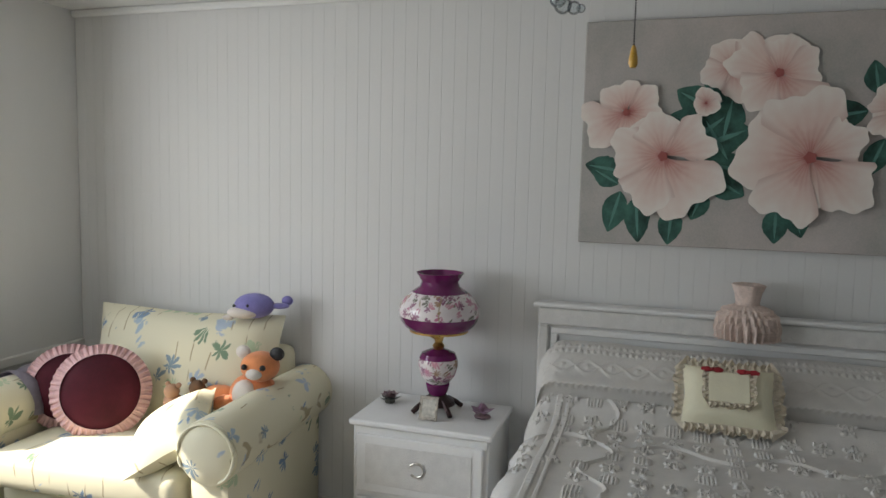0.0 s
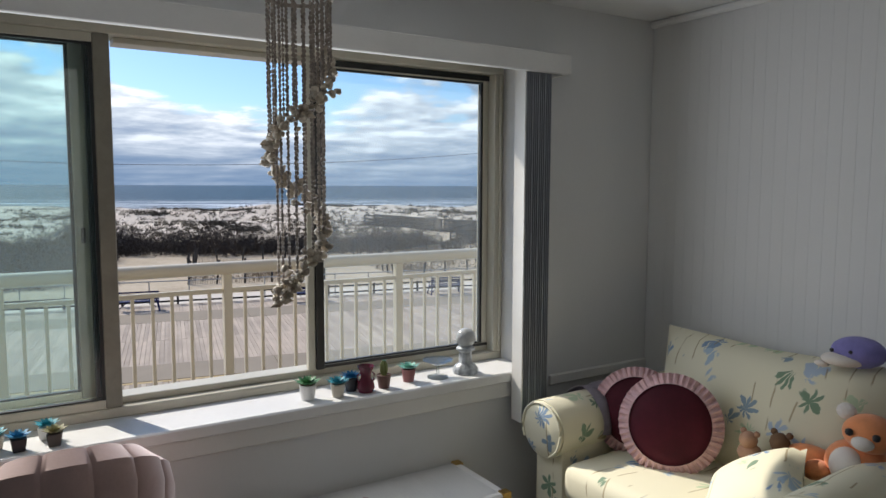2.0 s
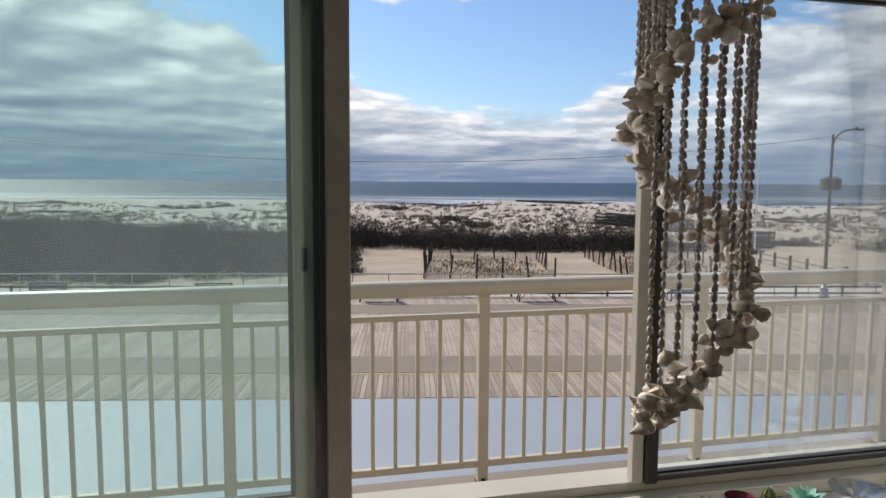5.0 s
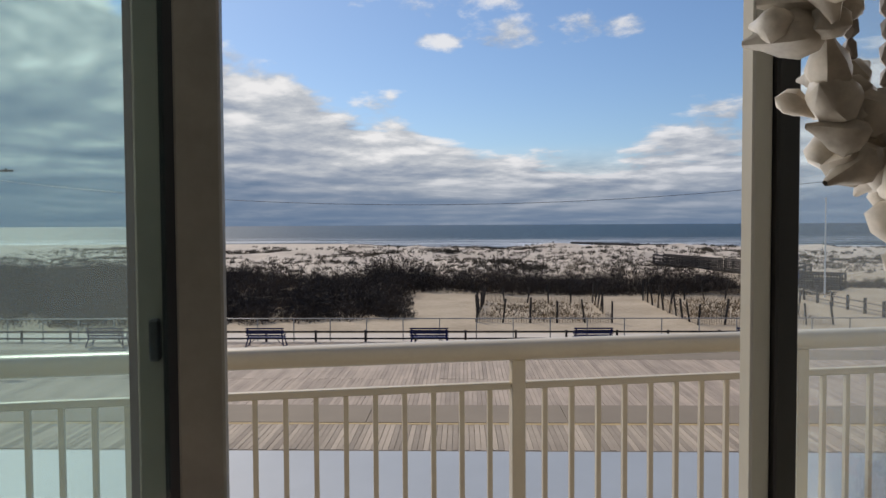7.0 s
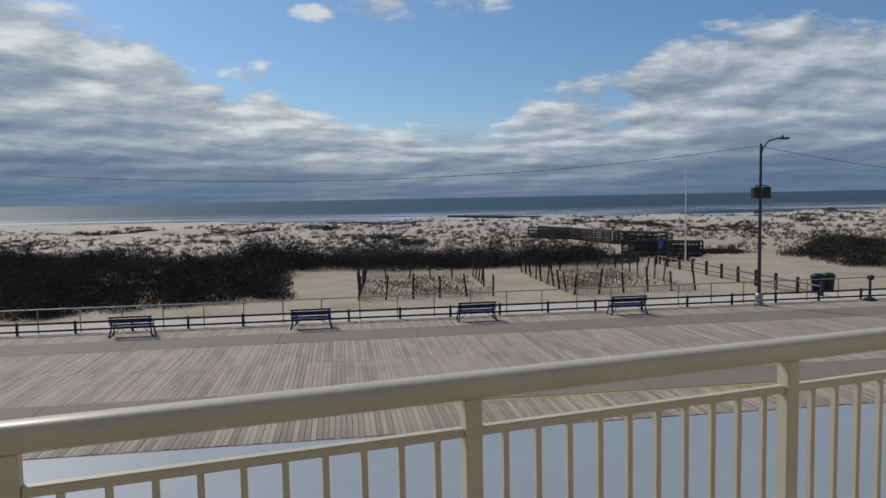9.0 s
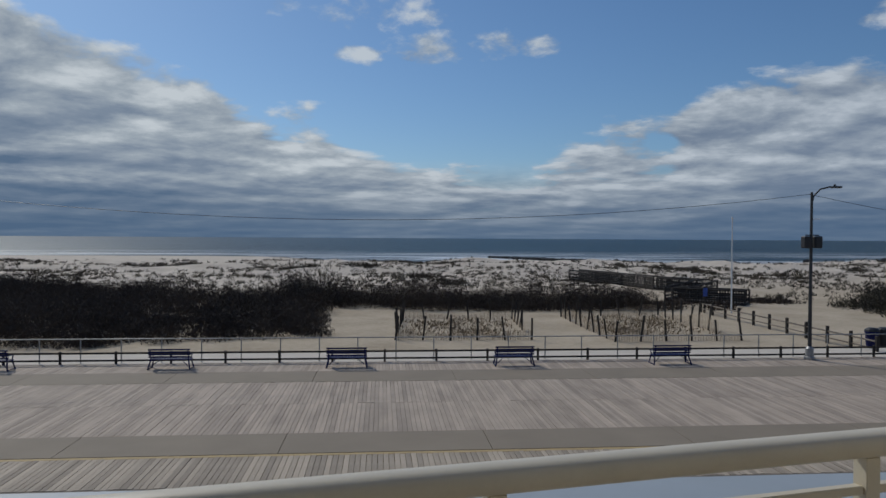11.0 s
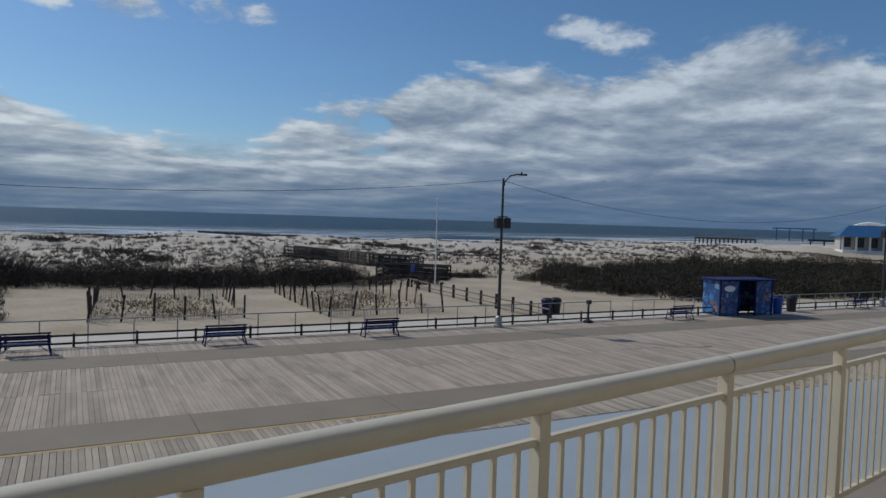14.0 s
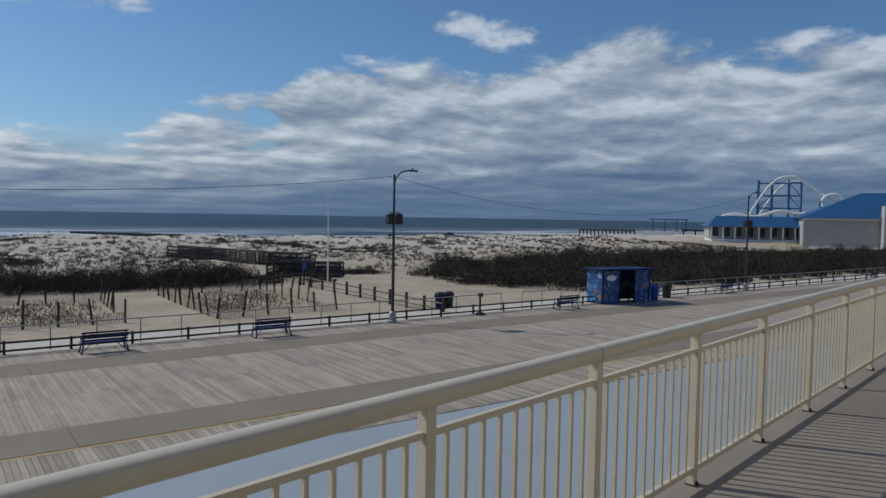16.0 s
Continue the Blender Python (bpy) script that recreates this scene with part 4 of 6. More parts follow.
def build_bedspread():
    bm = bmesh.new()
    x0, x1, y0, y1 = -1.32, WX - 0.105, -4.44, -2.74
    xs = [x0 + (-0.25 - x0) * i / 24 for i in range(24)] + [-0.25 + (x1 + 0.25) * i / 290 for i in range(291)]
    ys = [-4.74 + 0.64 * j / 24 for j in range(24)] + [-4.10 + (y1 + 0.30 + 4.10) * j / 400 for j in range(401)]
    nx, ny = len(xs) - 1, len(ys) - 1
    grid = []
    drop = 0.42

    def tuft(x, y):
        u, v = x, y - y1
        t = 0.0
        if x > 0.46:
            k = abs(x - 0.53 - 0.022 * math.sin(y * 34))
            k2 = abs(x - 0.53 + 0.022 * math.sin(y * 34))
            t = max(t, 1 - min(k, k2) / 0.006)
            for xx in (0.475, 0.60, 0.635):
                if abs(x - xx) < 0.008:
                    t = max(t, 0.5 + 0.5 * math.cos(y * 260))
            t = max(t, 1 - math.hypot(x - 0.53, ((y * 34 / math.pi) % 1.0 - 0.5) * math.pi / 34) / 0.014)
            return max(0, min(1, t))
        if abs(v + 0.09) < 0.010 or abs(v + 0.125) < 0.006:
            return 0.6 + 0.4 * math.sin(x * 300)
        w = abs(v + 0.26 + 0.045 * math.sin(x * 22))
        t = max(t, 1 - w / 0.008)
        w = abs(x - 0.16 - 0.04 * math.sin(y * 19))
        t = max(t, 1 - w / 0.008)
        cx, cy = (x * 11) % 1 - 0.5, (y * 11) % 1 - 0.5
        r, a = math.hypot(cx, cy), math.atan2(cy, cx)
        h = noise.noise((math.floor(x * 11) * 3.1, math.floor(y * 11) * 1.7, 0.3))
        if h > 0.3:
            pass
        elif h > -0.15:
            t = max(t, 1 - abs(r - 0.22 - 0.1 * math.cos(a * 5 + h * 9)) / 0.06)
            t = max(t, 1 - r / 0.09)
            t = max(t, (0.5 + 0.5 * math.cos(a * 6)) ** 3 * (1 if r < 0.16 else 0))
        else:
            t = max(t, (0.5 + 0.5 * math.cos(cx * 50)) * (0.5 + 0.5 * math.cos(cy * 50)) if r < 0.35 else 0)
        zig = abs(((v + 0.45) * 2.2) % 1.0 - 0.5) * 0.34 + 0.0
        band = x + 0.22 + zig
        if v < -0.42 and -0.07 < band < 0.10:
            t = max(1 - abs(band - 0.085) / 0.012, 1 - abs(band + 0.055) / 0.012, 0.9 if (v * 38) % 1 < 0.3 and -0.04 < band < 0.07 else 0)
        if x < -0.45 and v < -0.6 and abs((x * 0.6 + v * 0.35) % 0.22 - 0.1) < 0.008:
            t = 0.9
        return max(0, min(1, t))

    for j in range(ny + 1):
        row = []
        for i in range(nx + 1):
            x, y = xs[i], ys[j]
            z = FL + 0.75
            if x > 0.28:
                k = min(1, (x - 0.28) / 0.17)
                z += 0.07 * k * k * (3 - 2 * k)
            if x > 0.45:
                k = min(1, (x - 0.45) / 0.24)
                z += 0.15 * math.sin(k * 1.45) ** 0.75
            z -= 0.05 * math.exp(-((x - 0.444) / 0.010) ** 2)
            yy = y
            if y > y1 - 0.06:
                e = y - (y1 - 0.06)
                z -= 0.35 * min(e, 0.12) ** 1.4 * 4 + max(0, e - 0.12) * 1.5
                yy = y1 - 0.06 + 0.075 * math.tanh(e / 0.075) + 0.012 * math.sin(x * 24) * min(1, e / 0.1) + 0.03 * max(0, e - 0.1)
            if y < y0 + 0.06:
                e = (y0 + 0.06) - y
                z -= max(0, e - 0.03) * 1.5
                yy = y0 + 0.06 - 0.07 * math.tanh(e / 0.07)
            z += 0.006 * noise.noise((x * 5, y * 5, 0.0)) + (0.006 if x > 0.45 else 0.0105) * tuft(x, y)
            row.append(bm.verts.new((x - 0.045 * math.exp(-((x - 0.482) / 0.020) ** 2), yy, max(z, FL + 0.1))))
        grid.append(row)
    for p, q in zip(grid, grid[1:]):
        for i in range(nx):
            bm.faces.new((p[i], p[i + 1], q[i + 1], q[i]))
    solo("bedspread", bm, SPREAD, "white tufted chenille bedspread over bed and pillows", "bedspread", smooth=True)


build_bedspread()


def frill(m, w, h, depth, n):
    """A gathered border round a rectangle."""
    bm = bmesh.new()
    per = 2 * (w + h)
    ring = []
    for k in range(n):
        s = per * k / n
        if s < w:
            p, o = Vector((-w / 2 + s, -h / 2, 0)), Vector((0, -1, 0))
        elif s < w + h:
            p, o = Vector((w / 2, -h / 2 + s - w, 0)), Vector((1, 0, 0))
        elif s < 2 * w + h:
            p, o = Vector((w / 2 - (s - w - h), h / 2, 0)), Vector((0, 1, 0))
        else:
            p, o = Vector((-w / 2, h / 2 - (s - 2 * w - h), 0)), Vector((-1, 0, 0))
        z = Vector((0, 0, 0.012 * math.sin(k * 1.9)))
        ring.append([bm.verts.new(m @ p), bm.verts.new(m @ (p + o * depth * 0.6 + z * 0.7)), bm.verts.new(m @ (p + o * depth * (1 + 0.15 * math.sin(k * 0.7)) - z))])
    for k in range(n):
        p, q = ring[k], ring[(k + 1) % n]
        for i in range(2):
            bm.faces.new((p[i], q[i], q[i + 1], p[i + 1]))
    return bm


def build_bed_cushion():
    m = pose(0.405, -3.40, 0.80, 0, 0, 0) @ pose(0, 0, 0, 0, -48, 0) @ pose(0, 0, 0, 0, 0, -90)
    p = thing("lace_cushion", "cream cushion with lace frill and red ribbons on the bed", "cushion", at=m)
    part("cover", add_pillow(bmesh.new(), 0.30, 0.22, 0.11, Matrix(), 12, 0.4), CREAM, p, smooth=True)
    part("frill", frill(Matrix(), 0.285, 0.205, 0.035, 130), CREAMLACE, p)
    part("inner_frill", frill(pose(0, 0.01, 0.052), 0.13, 0.11, 0.02, 80), CREAMLACE, p)
    part("patch", box(-0.065, -0.045, 0.048, 0.065, 0.065, 0.055, 0.002), CREAM, p)
    for x in (-0.055, 0.06):
        part("ribbon", plush_mesh([((x - 0.018, 0.07, 0.058), 0.018, (1.2, 0.6, 0.4)), ((x + 0.018, 0.07, 0.058), 0.018, (1.2, 0.6, 0.4)), ((x, 0.07, 0.06), 0.007, (1, 1, 1))], 1), REDR, p)


build_bed_cushion()


def build_lace_ornament():
    l = thing("lace_ornament", "gathered pink lace doll skirt ornament on the headboard", "ornament", at=pose(WX - 0.10, -3.475, 0.955) @ Matrix.Scale(0.84, 4))
    for k, (r, z0, z1) in enumerate(((0.135, 0.115, 0.0), (0.128, 0.135, 0.045), (0.105, 0.15, 0.085))):
        prof = [(0.052, z0), (r * 0.72, z0 - 0.008), (r * 0.97, (z0 + z1) / 2 + 0.014), (r, (z0 + z1) / 2 - 0.012), (r * 0.93, z1 + 0.006), (r * 0.97, z1)]
        part("lace_tier", add_lathe(bmesh.new(), prof, 96, None, lambda a, i, k=k: 1 + 0.030 * i * math.sin(a * 27 + k * 2 + 0.6 * math.sin(a * 5)) + 0.03 * math.sin(a * 3 + k)), LACE, l)
    part("bodice", add_lathe(bmesh.new(), [(0.056, 0.13), (0.050, 0.16), (0.056, 0.20), (0.070, 0.238), (0.062, 0.242), (0.0, 0.225)], 36, None, lambda a, i: 1 + (0.06 if i > 2 else 0.02) * math.sin(a * 6)), LACE, l)
    part("rosette", add_rosette(bmesh.new(), (-0.085, -0.01, 0.10), 0.03, 6, 3, 1.0, 0.9), CREAM, l)


build_lace_ornament()


# ---- painting ----
def petal_poly(bm, cy, cz, a, length, width, x, rng):
    """One painted petal, flat on the canvas, with a wavy rim."""
    n = 13
    pts = []
    for i in range(n + 1):
        t = i / n
        w = width * 1.15 * math.sin(math.pi * min(1, t * 0.98 + 0.01)) ** 0.8 * (1.15 - 0.4 * t)
        pts.append((length * t, w))
    out = [(p, w * (1 + rng.uniform(-0.05, 0.05))) for p, w in pts] + [(p, -w * (1 + rng.uniform(-0.05, 0.05))) for p, w in reversed(pts)]
    c, s = math.cos(a), math.sin(a)
    mid = bm.verts.new((x - 0.0002, cy + c * length * 0.5, cz + s * length * 0.5))
    vs = [bm.verts.new((x, cy + c * p - s * w, cz + s * p + c * w)) for p, w in out]
    for k in range(len(vs)):
        bm.faces.new((mid, vs[k], vs[(k + 1) % len(vs)]))


def flower_petal(cy, cz, a, length, spread, x, rng):
    """A broad ruffled petal, flat on the canvas; rim runs from heart to edge, side across it."""
    bm = bmesh.new()
    rim, side = bm.verts.layers.float.new("rim"), bm.verts.layers.float.new("side")
    ph, rows = rng.uniform(0, 6), []
    for i in range(9):
        t = i / 8
        row = []
        for j in range(-18, 19):
            q = j / 18
            w = spread * (0.55 + 0.45 * math.sin(min(1.0, t * 1.15) * 1.57)) * q
            out = length * t * (1 - 0.20 * abs(q) ** 3) * (1 + 0.09 * t * math.sin(q * 5 + ph) + 0.025 * t * math.sin(q * 15 + ph * 2))
            v = bm.verts.new((x - 0.0003 * t, cy + out * math.cos(a + w), cz + out * math.sin(a + w)))
            v[rim], v[side] = t, q
            row.append(v)
        rows.append(row)
    for r0, r1 in zip(rows, rows[1:]):
        for j in range(36):
            bm.faces.new((r0[j], r0[j + 1], r1[j + 1], r1[j]))
    return bm


def build_painting():
    rng = random.Random(6)
    x = WX - 0.032
    p = thing("painting", "large frameless canvas of pale pink flowers and dark leaves", "painting")
    part("canvas", box(x, -4.42, 1.28, WX - 0.002, -2.83, 2.155, 0.004), CANVASM, p)
    x -= 0.0012

    def leaf(cy, cz, a, l, w):
        bm = bmesh.new()
        l, w = l * 1.2, w * 1.25
        petal_poly(bm, cy, cz, radians(a), l, w, x, rng)
        part("leaf", bm, LEAFP, p)
        v = bmesh.new()
        petal_poly(v, cy, cz, radians(a), l * 0.9, w * 0.12, x - 0.0004, rng)
        part("leaf_vein", v, material("leaf_vein", (0.10, 0.26, 0.22), 0.7) if "leaf_vein" not in bpy.data.materials else bpy.data.materials["leaf_vein"], p)

    for cy, cz, a, l, w in ((-2.98, 1.52, 150, 0.10, 0.030), (-2.99, 1.57, 170, 0.12, 0.036), (-2.99, 1.49, 255, 0.14, 0.036), (-3.05, 1.47, 275, 0.15, 0.036), (-3.19, 1.43, 265, 0.12, 0.034), (-3.30, 1.50, 250, 0.10, 0.034), (-3.33, 1.55, 330, 0.11, 0.04), (-3.32, 1.60, 350, 0.13, 0.042), (-3.30, 1.68, 20, 0.14, 0.045), (-3.30, 1.74, 160, 0.12, 0.042), (-3.33, 1.80, 150, 0.14, 0.045), (-3.42, 1.85, 140, 0.12, 0.04), (-3.30, 1.87, 60, 0.10, 0.035), (-3.38, 1.62, 120, 0.16, 0.045), (-3.36, 1.70, 80, 0.14, 0.045), (-3.56, 1.44, 270, 0.11, 0.034), (-3.62, 1.45, 285, 0.10, 0.03), (-3.72, 1.82, 200, 0.14, 0.04), (-3.84, 1.80, 190, 0.13, 0.036), (-3.87, 1.86, 100, 0.10, 0.03), (-3.90, 1.70, 250, 0.12, 0.03), (-3.42, 1.72, 200, 0.18, 0.05), (-3.36, 1.78, 220, 0.16, 0.05), (-4.1, 1.6, 240, 0.16, 0.05)):
        leaf(cy, cz, 180 - a, l, w)
    x -= 0.001
    for cy, cz, r, n, turn in ((-3.38, 1.97, 0.12, 5, 60), (-3.54, 1.94, 0.17, 6, 20), (-3.00, 1.80, 0.15, 5, 250), (-3.145, 1.63, 0.205, 6, 10), (-3.66, 1.63, 0.235, 6, 0), (-3.93, 1.80, 0.10, 5, 30), (-4.2, 1.8, 0.2, 6, 0), (-3.29, 1.83, 0.055, 4, 100)):
        m = max(3, min(6, n - 1))
        part("petal", flower_petal(cy, cz, radians(turn), r * 0.78, math.pi, x, rng), PETAL, p)
        x -= 0.0006
        for k in range(m):
            a = radians(turn + 360 * k / m + rng.uniform(-9, 9))
            part("petal", flower_petal(cy, cz, a, r * rng.uniform(0.76, 1.2), radians(rng.uniform(34, 50) * 5 / m), x, rng), PETAL, p)
            x -= 0.0006
        x -= 0.0004
        bm = bmesh.new()
        for k in range(5):
            petal_poly(bm, cy, cz, radians(72 * k), r * 0.10, r * 0.05, x, rng)
        part("flower_heart", bm, PETAL, p)
        x -= 0.0004


build_painting()


# ---- window seat things ----
def build_chest():
    c = thing("wicker_chest", "white woven wicker chest with brass corners", "chest", at=pose(-0.755, -0.45, FL))
    W, D, H = 0.405, 0.185, 0.42
    part("body", box(-W + 0.01, -D + 0.01, 0.0, W - 0.01, D - 0.01, H - 0.06, 0.008), WICKER, c)
    lid = part("lid", box(-W, -D, H - 0.058, W, D, H, 0.008), WICKER, c)
    cane = mesh_of("cane", box(-W + 0.04, -0.0016, 0, W - 0.04, 0.0016, 0.003), WHITEP)
    for i in range(34):
        again("cane", cane, lid, pose(0, -D + 0.03 + i * 0.0098, H - 0.0005))
    reed = mesh_of("reed", box(-W + 0.012, -0.003, -0.003, W - 0.012, 0.003, 0.003), WICKER)
    for i in range(18):
        again("reed", reed, c, pose(0, -D + 0.009, 0.03 + i * 0.0185))
    for sx in (-1, 1):
        for sy in (-1, 1):
            part("corner", box(sx * W - 0.035 * (sx > 0) - 0.004 * (sx < 0), sy * D - 0.035 * (sy > 0) - 0.004 * (sy < 0), H - 0.035, sx * W + 0.004 * (sx > 0) + 0.035 * (sx < 0), sy * D + 0.004 * (sy > 0) + 0.035 * (sy < 0), H + 0.005, 0.002), BRASS, c, "worn brass corner")
    part("hasp", box(-0.03, -D - 0.008, H - 0.10, 0.03, -D, H - 0.02, 0.003), BRASS, c)
    f = bmesh.new()
    rng = random.Random(9)
    for k in range(11):
        add_ball(f, (rng.uniform(-0.06, 0.06), rng.uniform(-0.04, 0.04), 0.012 + rng.uniform(0, 0.012)), rng.uniform(0.018, 0.032), 1, (1.3, 0.9, 0.45), Matrix.Rotation(rng.uniform(0, 3), 4, "Z"))
    solo("shell_cluster", f, RUFFLE, "pale pink shell cluster lying on the wicker chest", "shells", at=pose(-0.92, -0.47, FL + 0.424), smooth=True)


build_chest()


def build_tub_chair():
    c = thing("tub_chair", "blush pink velvet channel back tub chair by the window", "chair", at=pose(-1.87, -0.575, FL, 0, 0, 180))
    bm = bmesh.new()
    n, ch = 144, 9
    loops = []
    for k in range(n + 1):
        t = k / n
        a = radians(-104 + 208 * t)
        top = 0.975 - 0.26 * abs(2 * t - 1) ** 2.2
        groove = abs(math.sin(math.pi * ch * t)) ** 0.45
        bulge = 0.009 * groove
        ro, ri = 0.285 + bulge, 0.185 - bulge
        sec = [(ri - 0.01, 0.26), (ri, top - 0.10), (ri + 0.012, top - 0.045 + 0.006 * groove), ((ro + ri) / 2, top - 0.018 + 0.007 * groove), (ro - 0.012, top - 0.045 + 0.006 * groove), (ro, top - 0.10), (ro - 0.03, 0.26)]
        loops.append([bm.verts.new((q * math.sin(a), 0.02 + q * math.cos(a), z)) for q, z in sec])
    for p, q in zip(loops, loops[1:]):
        for m in range(7):
            bm.faces.new((p[m], p[(m + 1) % 7], q[(m + 1) % 7], q[m]))
    bm.faces.new(loops[0])
    bm.faces.new(loops[-1][::-1])
    part("back", bm, BLUSH, c, "channelled curved back", smooth=True)
    part("seat", add_lathe(bmesh.new(), [(0.0, 0.24), (0.25, 0.24), (0.27, 0.30), (0.27, 0.38), (0.24, 0.42), (0.0, 0.44)], 32, pose(0, -0.02, 0)), BLUSH, c, smooth=True)
    for sx in (-0.17, 0.17):
        for sy in (-0.19, 0.15):
            part("leg", rod((sx, sy, 0), (sx * 0.9, sy * 0.9, 0.25), 0.012, 0.02), GREYWOOD, c)


build_tub_chair()
ST = WB + 0.015


def build_pot(x, y, kind, pot, leaf, s, label):
    p = thing("succulent_pot", label, "potted plant", "sill succulents", at=pose(x, y, ST, 0, 0, x * 777 % 90))
    if kind == "square":
        bm = bmesh.new()
        bmesh.ops.create_cone(bm, cap_ends=True, segments=4, radius1=s * 0.95, radius2=s * 1.25, depth=s * 1.7, matrix=pose(0, 0, s * 0.85, 0, 0, 45))
        bmesh.ops.bevel(bm, geom=bm.edges[:], offset=s * 0.08, segments=1, affect="EDGES")
    else:
        bm = add_lathe(bmesh.new(), [(0, 0), (s * 0.72, 0), (s * 0.98, s * 1.75), (s * 0.9, s * 1.78), (s * 0.85, s * 1.6), (0, s * 1.6)], 20)
    part("pot", bm, pot, p)
    part("soil", add_lathe(bmesh.new(), [(s * 0.9, s * 1.62), (s * 0.5, s * 1.68), (0, s * 1.7)], 12), SOIL, p)
    if kind == "cactus":
        part("cactus", add_lathe(bmesh.new(), [(s * 0.3, s * 1.6), (s * 0.46, s * 2.4), (s * 0.42, s * 3.2), (s * 0.2, s * 3.6), (0, s * 3.65)], 24, None, lambda a, i: 1 + 0.16 * math.cos(a * 8)), CACT, p)
        part("flower", add_rosette(bmesh.new(), (0, 0, s * 3.55), s * 0.35, 6, 2), MINT, p)
    else:
        part("rosette", add_rosette(bmesh.new(), (0, 0, s * 1.75), s * 1.75, 9, 4, 1.0, 0.45), leaf, p)


for args in ((-2.134, -0.215, "square", POTG, MINT, 0.026, "mint green succulent in a grey pot on the sill"),
             (-2.03, -0.185, "square", POTC, TEAL, 0.027, "teal succulent in a cream pot on the sill"),
             (-1.963, -0.232, "square", POTK, SKYB, 0.025, "blue succulent in a black pot on the sill"),
             (-1.882, -0.155, "square", POTW, TEAL, 0.025, "teal succulent in a white pot on the sill"),
             (-1.864, -0.235, "square", POTG, RUSTL, 0.025, "rust and green succulent in a grey pot on the sill"),
             (-1.002, -0.195, "round", POTW, GREENL, 0.034, "green succulent in a tall white pot on the sill"),
             (-0.888, -0.222, "round", POTC, TEAL, 0.030, "teal succulent in a cream pot beside a vase"),
             (-0.809, -0.175, "round", POTK, SKYB, 0.030, "blue succulent in a black pot behind a vase"),
             (-0.677, -0.205, "cactus", POTB, CACT, 0.031, "small cactus in a brown pot on the sill"),
             (-0.545, -0.175, "round", POTP, MINT, 0.031, "pale succulent in a dusty pink pot on the sill")):
    build_pot(*args)


def build_sill_glass():
    v = thing("plum_vase", "small plum glazed vase with side handles on the sill", "vase", at=pose(-0.765, -0.218, ST) @ Matrix.Scale(0.82, 4))
    part("body", add_lathe(bmesh.new(), [(0, 0), (0.035, 0), (0.044, 0.02), (0.040, 0.045), (0.024, 0.07), (0.028, 0.10), (0.043, 0.128), (0.040, 0.13), (0.022, 0.09), (0.0, 0.05)], 24, None, lambda a, i: 1 + (0.05 * math.sin(a * 8) if i == 6 else 0)), VASEM, v, smooth=True)
    for s in (-1, 1):
        part("handle", add_tube(bmesh.new(), [(s * 0.026, 0, 0.10), (s * 0.045, 0, 0.085), (s * 0.044, 0, 0.055), (s * 0.034, 0, 0.045)], 0.004, 6), VASEM, v)
    j = thing("pink_jug", "small frosted pink glass jug with a clear handle", "jug", at=pose(-2.335, -0.19, ST, 0, 0, 10) @ Matrix.Scale(0.78, 4))
    part("body", add_lathe(bmesh.new(), [(0, 0), (0.035, 0), (0.055, 0.03), (0.058, 0.05), (0.045, 0.08), (0.033, 0.10), (0.036, 0.125), (0.045, 0.142), (0.042, 0.142), (0.030, 0.105), (0, 0.02)], 28, None, lambda a, i: 1 + (0.16 * max(0, math.cos(a)) if i in (7, 8) else 0)), PINKGLASS, j, smooth=True)
    part("handle", add_tube(bmesh.new(), [(-0.034, 0, 0.128), (-0.068, 0, 0.125), (-0.078, 0, 0.095), (-0.070, 0, 0.065), (-0.053, 0, 0.055)], 0.006, 8), WHITEP, j, smooth=True)
    g = thing("glass_compote", "tall lidded cut glass candy jar on the sill", "glass jar", at=pose(-2.49, -0.165, ST))
    part("bowl", add_lathe(bmesh.new(), [(0, 0), (0.06, 0), (0.062, 0.008), (0.02, 0.025), (0.014, 0.06), (0.03, 0.085), (0.062, 0.13), (0.078, 0.18), (0.082, 0.20), (0.078, 0.20), (0.055, 0.13), (0.0, 0.09)], 28, None, lambda a, i: 1 + 0.025 * math.cos(a * 14)), CRYSTAL, g, smooth=True)
    part("lid", add_lathe(bmesh.new(), [(0.084, 0.202), (0.075, 0.222), (0.045, 0.245), (0.012, 0.255), (0.010, 0.27), (0.022, 0.29), (0.018, 0.318), (0.0, 0.325)], 28, None, lambda a, i: 1 + 0.025 * math.cos(a * 14)), CRYSTAL, g, smooth=True)
    d = thing("glass_dish", "small clear glass pedestal dish on the sill", "glass dish", at=pose(-0.409, -0.19, ST))
    part("dish", add_lathe(bmesh.new(), [(0, 0), (0.045, 0), (0.046, 0.005), (0.008, 0.012), (0.006, 0.05), (0.03, 0.06), (0.064, 0.075), (0.066, 0.08), (0.03, 0.068), (0, 0.062)], 28), CRYSTAL, d, smooth=True)
    b = thing("crystal_ball", "crystal ball on a blue and white fluted column stand", "ornament", at=pose(-0.262, -0.185, ST) @ Matrix.Scale(0.88, 4))
    part("stand", add_lathe(bmesh.new(), [(0, 0), (0.062, 0), (0.064, 0.014), (0.058, 0.03), (0.050, 0.042), (0.036, 0.050), (0.033, 0.055), (0.031, 0.105), (0.034, 0.11), (0.046, 0.118), (0.047, 0.128), (0.036, 0.136), (0, 0.132)], 40, None, lambda a, i: 1 + (0.05 * math.cos(a * 14) if i in (2, 3, 6, 7) else 0)), CERAMIC, b, smooth=True)
    part("ball", add_ball(bmesh.new(), (0, 0, 0.178), 0.050, 4), BALLGLASS, b, smooth=True)


build_sill_glass()


